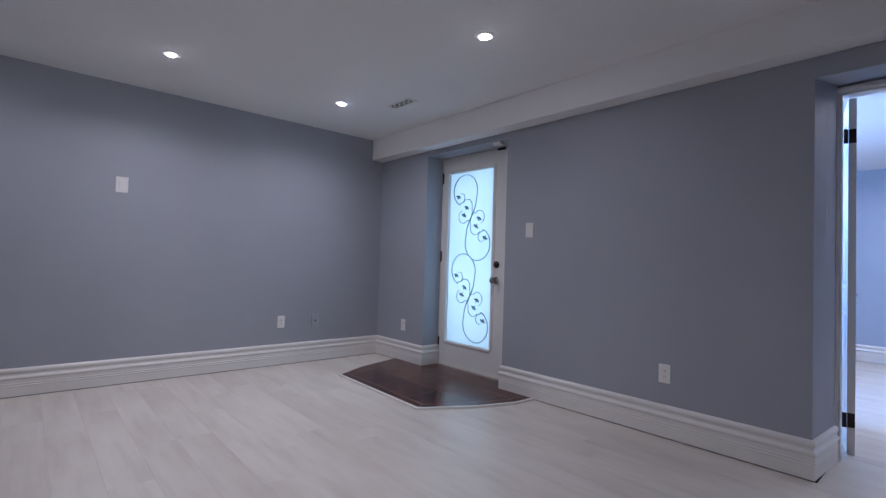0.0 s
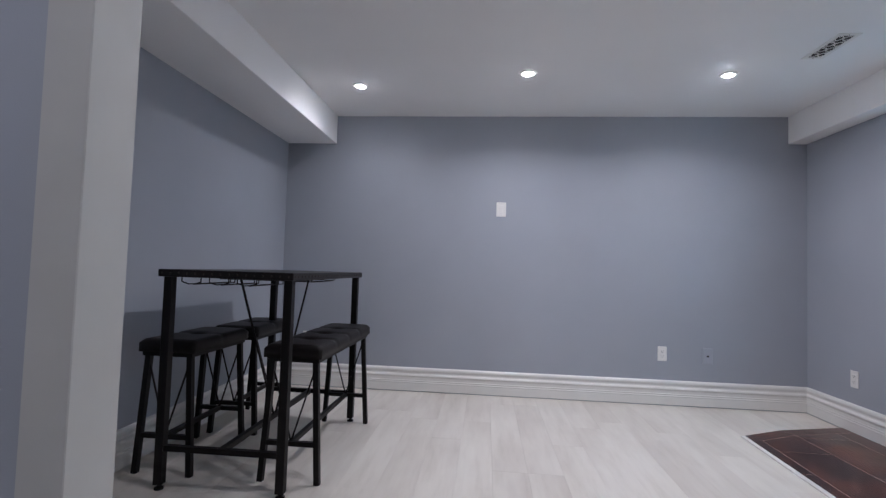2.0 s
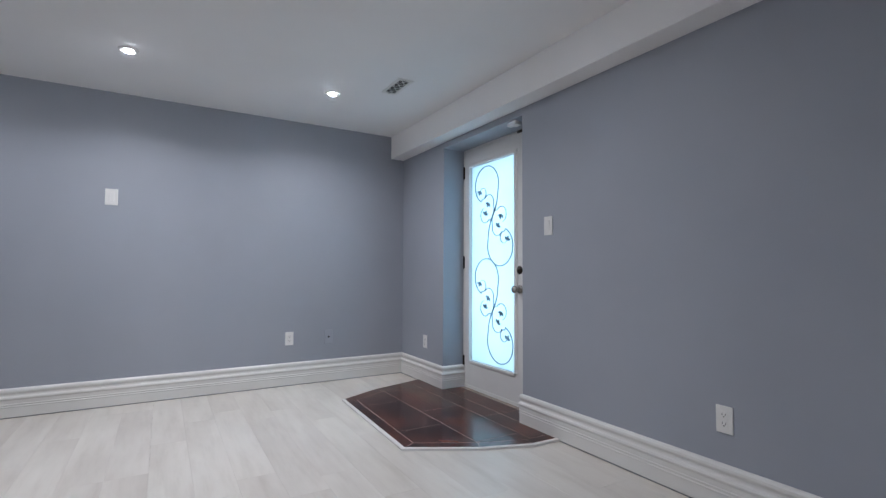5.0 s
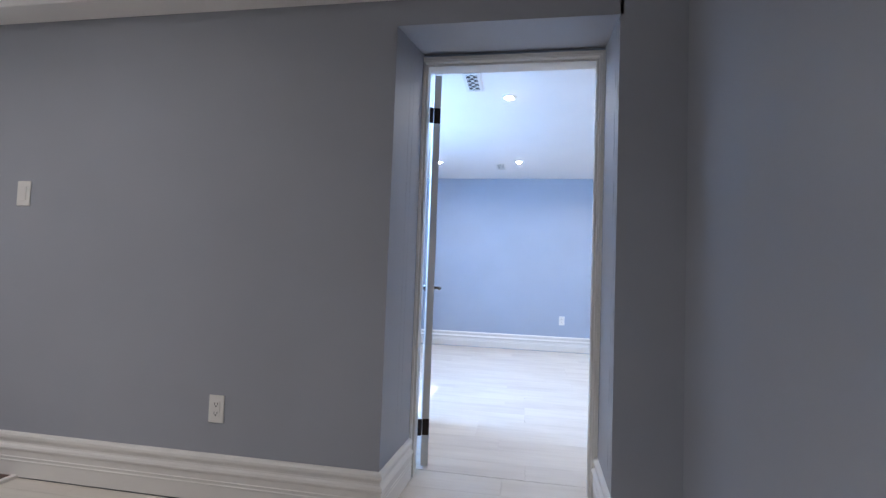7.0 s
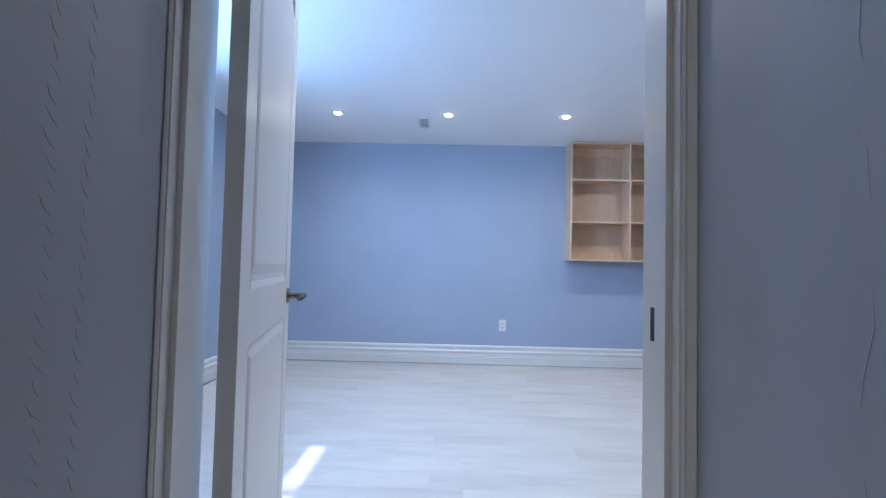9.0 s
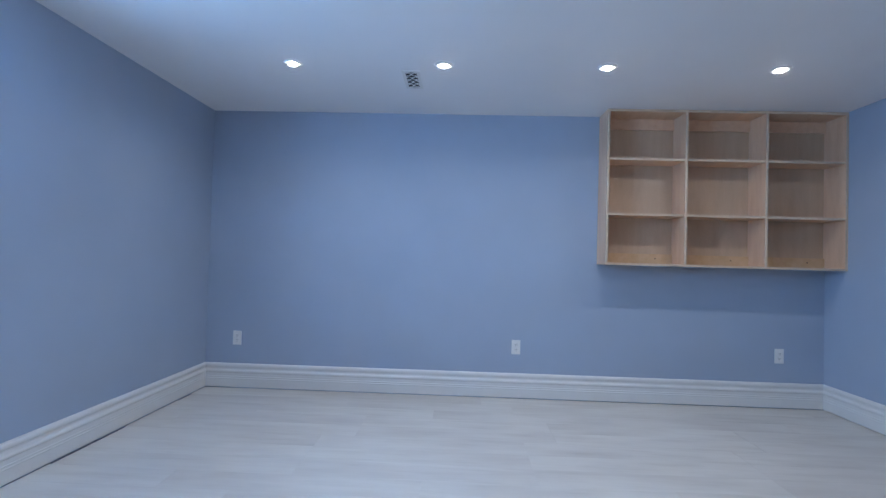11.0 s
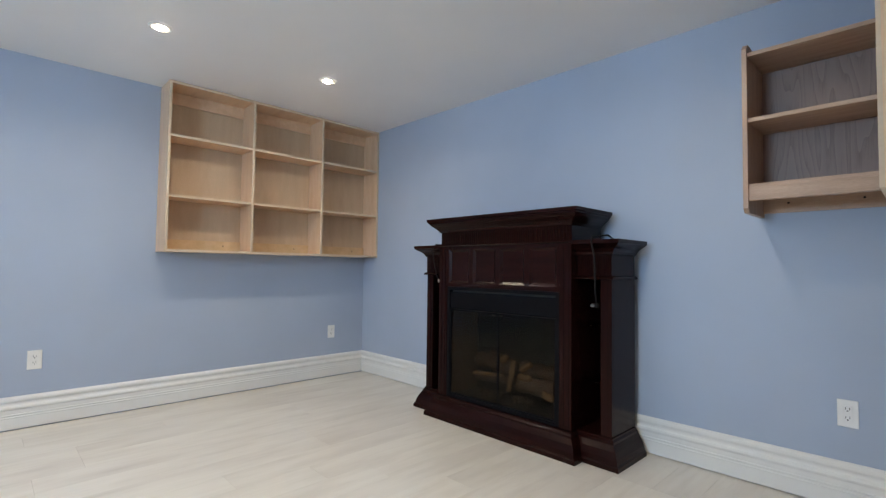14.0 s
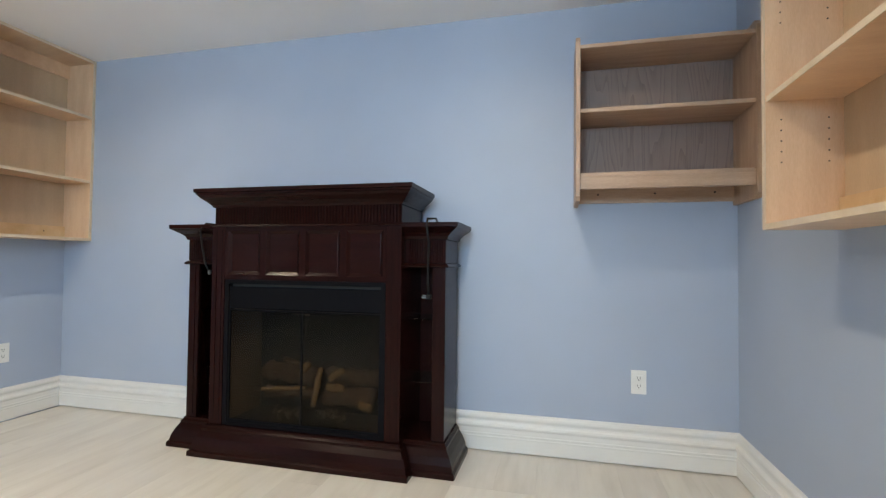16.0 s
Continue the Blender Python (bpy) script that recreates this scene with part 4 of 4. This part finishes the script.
def oak_shelf():
    """An open oak shelf unit hung on the south wall of the second room; local x along the wall, y out."""
    t = thing("wall_shelf", "open oak wall shelf with a grained back panel", "shelf", pose(BW + 0.001, BS, 0))
    w, d, z0, z1 = 0.735, 0.285, 1.243, 1.985
    for x in (0.0, w - 0.019):
        bm = bmesh.new()
        prof = [(0, z0), (d - 0.02, z0), (d, z0 + 0.02), (d, z1 - 0.025), (d - 0.025, z1), (0, z1)]
        a = [bm.verts.new((x, y, z)) for y, z in prof]
        c = [bm.verts.new((x + 0.019, y, z)) for y, z in prof]
        bm.faces.new(a)
        bm.faces.new(c[::-1])
        for k in range(len(prof)):
            bm.faces.new((a[k], a[(k + 1) % len(a)], c[(k + 1) % len(a)], c[k]))
        part("side_panel", bm, OAK_UP, t)
    x0, x1 = 0.019, w - 0.019
    for nm, z in (("top_panel", 1.928), ("shelf", 1.638), ("bottom_panel", 1.350)):
        part(nm, box((x0, 0.007, z), (x1, d - 0.012, z + 0.018), 0.0015), OAK, t)
    part("front_rail", box((x0, d - 0.030, 1.296), (x1, d - 0.012, 1.350), 0.0015), OAK, t, "oak front rail")
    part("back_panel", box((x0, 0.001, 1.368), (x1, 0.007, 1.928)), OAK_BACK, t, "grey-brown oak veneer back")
    part("hanging_rail", box((x0, 0.001, 1.262), (x1, 0.018, 1.350)), OAK, t)
    for x in (0.10, 0.36, 0.62):
        bm = lathe(bmesh.new(), [(0, 0.002), (0.004, 0.0015), (0.005, 0)], Matrix.Translation((x, 0.018, 1.305)) @ pose(0, 0, 0, -90, 0, 0), 8)
        part("screw", bm, BRONZE, t)


oak_shelf()


# ---- fireplace ----
def fireplace():
    t = thing("electric_fireplace", "dark mahogany mantel fireplace with side niches and smoked glass doors", "fireplace", pose(2.545, BS, 0))
    # local: x along the wall (positive to the east), y out from the wall
    yb, yc, yw = 0.055, 0.390, 0.325     # back, centre face, wing face
    hc, hw = 0.507, 0.700                # half widths of centre and whole

    def run(bm, half, front, prof, back=yb):
        return moulding(bm, [(-half, back), (-half, front), (half, front), (half, back)], prof)

    # base with a flared foot
    foot = [(-0.02, 0.0), (0.062, 0.0), (0.062, 0.022), (0.056, 0.028), (0.052, 0.030), (0.048, 0.052), (0.034, 0.085), (0.016, 0.112), (0.016, 0.124), (0.006, 0.132), (0.006, 0.140), (-0.02, 0.140)]
    bm = run(bmesh.new(), hw, yw, foot)
    add_box(bm, (-hw, yb, 0.001), (hw, yw, 0.139))
    part("base", bm, MAHOG, t)
    bm = run(bmesh.new(), hc, yc + 0.01, foot, yw + 0.02)
    add_box(bm, (-hc, yw, 0.001), (hc, yc + 0.01, 0.139))
    part("centre_base", bm, MAHOG, t)
    # wings with open niches
    for s in (-1, 1):
        def bx(x0, x1, y0, y1, z0, z1, bev=0.0):
            a, c = sorted((s * x0, s * x1))
            return box((a, y0, z0), (c, y1, z1), bev)
        part("wing_side", bx(hw - 0.018, hw, yb, yw - 0.02, 0.14, 0.955), MAHOG_UP, t)
        post = part("wing_post", bx(hw - 0.062, hw, yw - 0.02, yw, 0.14, 0.955, 0.002), MAHOG_UP, t)
        a, c = sorted((s * (hw - 0.042), s * (hw - 0.020)))
        part("bead", boxes(((a, yw, 0.16), (c, yw + 0.004, 0.935))), MAHOG_UP, post)
        part("wing_back", bx(hc - 0.01, hw - 0.018, yb, yb + 0.01, 0.14, 0.955), MAHOG_UP, t)
        part("wing_top", bx(hc - 0.01, hw, yb, yw, 0.945, 1.080), MAHOG, t)
        # fluted frieze
        bm = bmesh.new()
        for k in range(15):
            x = hc + 0.020 + k * 0.0120
            tube(bm, [(s * x, yw + 0.003, 0.962), (s * x, yw + 0.003, 1.066)], 0.0044, 6)
        tagged(part("fluted_frieze", bm, MAHOG_UP, t), kind="stuff")
        line = [(s * (hc - 0.002), yw), (s * hw, yw), (s * hw, yb)]
        line = line if s < 0 else line[::-1]
        neck = [(0, 0.938), (0.016, 0.941), (0.018, 0.948), (0.010, 0.956), (0, 0.960)]
        part("necking", moulding(bmesh.new(), line, [(-o, z) for o, z in neck]), MAHOG, t)
        cor = [(0, 1.068), (0.010, 1.070), (0.014, 1.084), (0.030, 1.100), (0.056, 1.116), (0.066, 1.124), (0.070, 1.126), (0.070, 1.146), (-0.02, 1.146), (-0.02, 1.068)]
        part("wing_cornice", moulding(bmesh.new(), line, [(-o, z) for o, z in cor]), MAHOG, t)
        part("wing_cap", bx(hc - 0.01, hw, yb, yw, 1.130, 1.1455), MAHOG, t)
        for z in (0.395, 0.692):
            part("glass_shelf", bx(hc - 0.004, hw - 0.020, yb + 0.02, yw - 0.035, z, z + 0.005), SHELFGLASS, t, "thin glass shelf")
    # centre carcass
    part("carcass_side", box((-hc, yb, 0.14), (-hc + 0.015, yc - 0.02, 1.14)), MAHOG_UP, t)
    part("carcass_side", box((hc - 0.015, yb, 0.14), (hc, yc - 0.02, 1.14)), MAHOG_UP, t)
    part("carcass_back", box((-hc + 0.015, yb, 0.14), (hc - 0.015, yb + 0.01, 1.14)), MAHOG_UP, t)
    for s in (-1, 1):
        a, c = sorted((s * 0.432, s * hc))
        p = part("pilaster", box((a, yc - 0.02, 0.14), (c, yc, 1.138), 0.002), MAHOG_UP, t)
        part("bead", boxes(((a + 0.014, yc, 0.16), (a + 0.030, yc + 0.004, 1.12)), ((c - 0.030, yc, 0.16), (c - 0.014, yc + 0.004, 1.12))), MAHOG_UP, p)
    part("breast_board", box((-0.432, yc - 0.035, 0.868), (0.432, yc - 0.014, 1.138)), MAHOG, t)
    bm = boxes(((-0.432, yc - 0.015, 0.868), (0.432, yc - 0.002, 0.892)), ((-0.432, yc - 0.015, 1.112), (0.432, yc - 0.002, 1.138)))
    n, wd = 4, 0.864
    for k in range(n + 1):
        x = -0.432 + wd * k / n
        add_box(bm, (max(-0.432, x - 0.016), yc - 0.015, 0.892), (min(0.432, x + 0.016), yc - 0.002, 1.112))
    part("breast_frame", bm, MAHOG, t)
    for k in range(n):
        x = -0.432 + wd * (k + 0.5) / n
        h2 = wd / n / 2 - 0.016
        bm = bmesh.new()
        rings = []
        for ins, d in ((0.0, -0.002), (0.003, -0.004), (0.017, -0.0135), (0.019, -0.0130)):
            rings.append([bm.verts.new((x + sx * (h2 - ins), yc + d, 1.002 + sz * (0.110 - ins))) for sx, sz in ((-1, -1), (1, -1), (1, 1), (-1, 1))])
        for a, c in zip(rings, rings[1:]):
            for q in range(4):
                bm.faces.new((a[q], a[(q + 1) % 4], c[(q + 1) % 4], c[q]))
        bm.faces.new(rings[-1])
        part("panel", bm, MAHOG, t, "bevelled mahogany panel")
    # frieze and crown
    part("ledge", run(bmesh.new(), hc, yc, [(-0.02, 1.132), (0.006, 1.132), (0.010, 1.136), (0.006, 1.142), (-0.02, 1.142)]), MAHOG, t)
    part("frieze", box((-hc + 0.004, yb, 1.140), (hc - 0.004, yc - 0.014, 1.240)), MAHOG_UP, t)
    bm = bmesh.new()
    m = 62
    for k in range(m):
        x = -hc + 0.016 + k * (2 * hc - 0.032) / (m - 1)
        tube(bm, [(x, yc - 0.011, 1.146), (x, yc - 0.011, 1.232)], 0.0056, 6)
    tagged(part("fluted_frieze", bm, MAHOG_UP, t, "fine vertical reeding"), kind="stuff")
    crown = [(-0.02, 1.228), (0.004, 1.230), (0.010, 1.242), (0.024, 1.256), (0.048, 1.276), (0.058, 1.288), (0.062, 1.290), (0.062, 1.298), (0.070, 1.302), (0.070, 1.320), (-0.02, 1.320)]
    bm = run(bmesh.new(), hc - 0.004, yc - 0.006, crown)
    add_box(bm, (-hc, yb, 1.300), (hc, yc - 0.02, 1.3195))
    part("crown", bm, MAHOG, t)
    # black steel insert
    zi0, zi1, hi = 0.142, 0.866, 0.430
    ins = part("insert_frame", boxes(((-hi, yc - 0.03, zi0), (-hi + 0.022, yc - 0.004, zi1)), ((hi - 0.022, yc - 0.03, zi0), (hi, yc - 0.004, zi1)), ((-hi + 0.022, yc - 0.03, zi1 - 0.020), (hi - 0.022, yc - 0.004, zi1)),
                                     ((-hi + 0.022, yc - 0.03, zi0), (hi - 0.022, yc - 0.004, zi0 + 0.018))), INSERT, t, "black steel surround")
    part("hood", box((-hi + 0.022, yc - 0.045, 0.722), (hi - 0.022, yc - 0.012, 0.832), 0.003), INSERT, ins, "black steel hood above the doors")
    part("upper_slot", box((-hi + 0.022, yc - 0.05, 0.832), (hi - 0.022, yc - 0.035, 0.846)), SLOT, ins)
    part("firebox", boxes(((-hi + 0.022, 0.10, zi0 + 0.0), (hi - 0.022, 0.11, 0.72)),
                          ((-hi + 0.028, 0.11, zi0), (hi - 0.028, yc - 0.03, zi0 + 0.02)), ((-hi + 0.022, 0.11, 0.715), (hi - 0.022, yc - 0.046, 0.722))), FIREBOX, t, "dark firebox lining")
    part("firebox_side", box((-hi + 0.022, 0.11, zi0), (-hi + 0.028, yc - 0.03, 0.715)), FIREBOX_LIT, t, "brown firebox side, coloured as lit")
    part("firebox_side", box((hi - 0.028, 0.11, zi0), (hi - 0.022, yc - 0.03, 0.715)), FIREBOX_LIT, t, "brown firebox side, coloured as lit")
    for s in (-1, 1):
        a, c = sorted((s * 0.0006, s * (hi - 0.024)))
        ea, ec = (0.003, 0.006) if s > 0 else (0.006, 0.003)
        d = part("glass_door", boxes(((a, yc - 0.022, zi0 + 0.020), (a + ea, yc - 0.010, 0.718)), ((c - ec, yc - 0.022, zi0 + 0.020), (c, yc - 0.010, 0.718)),
                                     ((a + ea, yc - 0.022, 0.712), (c - ec, yc - 0.010, 0.718)), ((a + ea, yc - 0.022, zi0 + 0.020), (c - ec, yc - 0.010, zi0 + 0.030))), INSERT, t, "smoked glass door in a thin black frame")
        part("pane", box((a + ea, yc - 0.018, zi0 + 0.030), (c - ec, yc - 0.015, 0.712)), DARKGLASS, d).visible_shadow = False
        part("pull", box((s * 0.030 - 0.012, yc - 0.010, 0.700), (s * 0.030 + 0.012, yc - 0.004, 0.708), 0.001), BRONZE, d)
    # logs and embers
    rnd = random.Random(5)

    def log(p, q, r, mat):
        p, q = Vector(p), Vector(q)
        pts, rs = [], []
        for k in range(9):
            f = k / 8
            j = Vector((rnd.uniform(-1, 1), rnd.uniform(-1, 1), rnd.uniform(-1, 1))) * r * 0.16
            pts.append(p.lerp(q, f) + j)
            rs.append(r * rnd.uniform(0.82, 1.12))
        return tube(bmesh.new(), pts, rs, 10)

    for p, q, r, m in (((0.29, 0.20, 0.385), (0.01, 0.22, 0.365), 0.048, LOG), ((0.27, 0.25, 0.285), (-0.02, 0.26, 0.300), 0.034, LOG), ((0.27, 0.288, 0.305), (0.03, 0.288, 0.325), 0.011, LOG_CUT),
                       ((-0.05, 0.21, 0.375), (-0.33, 0.20, 0.375), 0.044, LOG), ((-0.07, 0.25, 0.285), (-0.335, 0.24, 0.290), 0.046, LOG), ((-0.060, 0.295, 0.430), (-0.025, 0.305, 0.245), 0.015, LOG_CUT),
                       ((-0.165, 0.265, 0.425), (-0.100, 0.280, 0.375), 0.016, LOG_CUT), ((-0.095, 0.288, 0.335), (-0.175, 0.288, 0.340), 0.019, LOG_CUT), ((0.025, 0.26, 0.440), (0.065, 0.25, 0.405), 0.019, LOG_CUT),
                       ((-0.265, 0.292, 0.270), (-0.325, 0.288, 0.250), 0.020, LOG_CUT), ((0.20, 0.20, 0.445), (0.10, 0.20, 0.420), 0.014, LOG)):
        part("log", log(p, q, r, m), m, t, "moulded ceramic log", True)
    bm = bmesh.new()
    for k in range(46):
        c = Vector((rnd.choice((-0.14, -0.10, 0.16, 0.10)) + rnd.uniform(-0.06, 0.06), rnd.uniform(0.26, 0.33), 0.170 + rnd.uniform(0, 0.05)))
        s = rnd.uniform(0.008, 0.018)
        lathe(bm, [(0, -s), (s * 0.9, -s * 0.3), (s * 0.7, s * 0.5), (0, s * 0.8)], Matrix.Translation(c) @ pose(0, 0, 0, rnd.uniform(0, 90), rnd.uniform(0, 90), 0), 5)
    tagged(part("embers", bm, EMBER, t, "bed of pale glass embers"), kind="stuff")
    # trailing cords
    x = -0.628
    part("power_cord", tube(bmesh.new(), [(x + 0.02, yb + 0.02, 1.150), (x + 0.01, 0.20, 1.180), (x, yw + 0.062, 1.162), (x, yw + 0.076, 1.135), (x - 0.004, yw + 0.050, 1.05), (x + 0.002, yw + 0.036, 0.96), (x + 0.006, yw + 0.022, 0.87), (x + 0.004, yw + 0.016, 0.815)], 0.0048, 8), CORD, t, "black power cord hanging loose", True)
    plug = part("plug", box((x - 0.010, yw + 0.006, 0.792), (x + 0.014, yw + 0.026, 0.816), 0.004), CORD, t, "black plug with bare prongs")
    part("prong", boxes(((x + 0.014, yw + 0.009, 0.797), (x + 0.034, yw + 0.0105, 0.804)), ((x + 0.014, yw + 0.021, 0.797), (x + 0.034, yw + 0.0225, 0.804)), ((x + 0.014, yw + 0.014, 0.808), (x + 0.032, yw + 0.018, 0.812))), NICKEL, plug)
    x = 0.575
    part("power_cord", tube(bmesh.new(), [(x - 0.03, 0.25, 1.150), (x - 0.02, yw + 0.055, 1.152), (x, yw + 0.074, 1.12), (x + 0.02, yw + 0.030, 1.02), (x + 0.006, yw + 0.022, 0.94), (x - 0.010, yw + 0.014, 0.905)], 0.0045, 8), CORD, t, "thin black lead hanging loose", True)
    part("plug", box((x - 0.018, yw + 0.006, 0.888), (x - 0.004, yw + 0.020, 0.912), 0.003), NICKEL, t)


fireplace()

# ---- floor planks, whitewashed, laid north to south ----
PW, PL = 0.180, 1.22
plank_meshes = {}


def plank(x0, x1, y0, y1):
    key = (round(x1 - x0, 4), round(y1 - y0, 3))
    if key not in plank_meshes:
        hx, hy, e = key[0] / 2 - 0.0002, key[1] / 2 - 0.0003, 0.0004
        bm = bmesh.new()
        r = [[bm.verts.new((sx * (hx - i), sy * (hy - i), z)) for sx, sy in ((-1, -1), (1, -1), (1, 1), (-1, 1))] for i, z in ((0, -0.011), (0, -0.0004), (e, 0.0))]
        bm.faces.new(r[2])
        for a, c in zip(r, r[1:]):
            for k in range(4):
                bm.faces.new((a[k], a[(k + 1) % 4], c[(k + 1) % 4], c[k]))
        plank_meshes[key] = mesh_of("plank", bm, PLANK)
    o = new("plank", plank_meshes[key])
    o.location = ((x0 + x1) / 2, (y0 + y1) / 2, 0)
    o.parent = floor


def lay(x0, x1, y0, y1, rnd):
    x = x0
    while x < x1 - 0.005:
        xe = min(x + PW, x1)
        y = y0 - rnd.choice((0.0, 0.2, 0.35, 0.5, 0.65, 0.8, 1.0))
        while y < y1 - 0.001:
            a, c = max(y, y0), min(y + PL, y1)
            if c - a > 0.02:
                plank(x, xe, a, c)
            y += PL
        x = xe


rnd = random.Random(11)
lay(AW, -0.013, AS, -0.013, rnd)     # short of the walls, under the baseboards
lay(-0.013, BW, E0, E1, rnd)
lay(BW, BE - 0.013, BS, BN - 0.013, rnd)
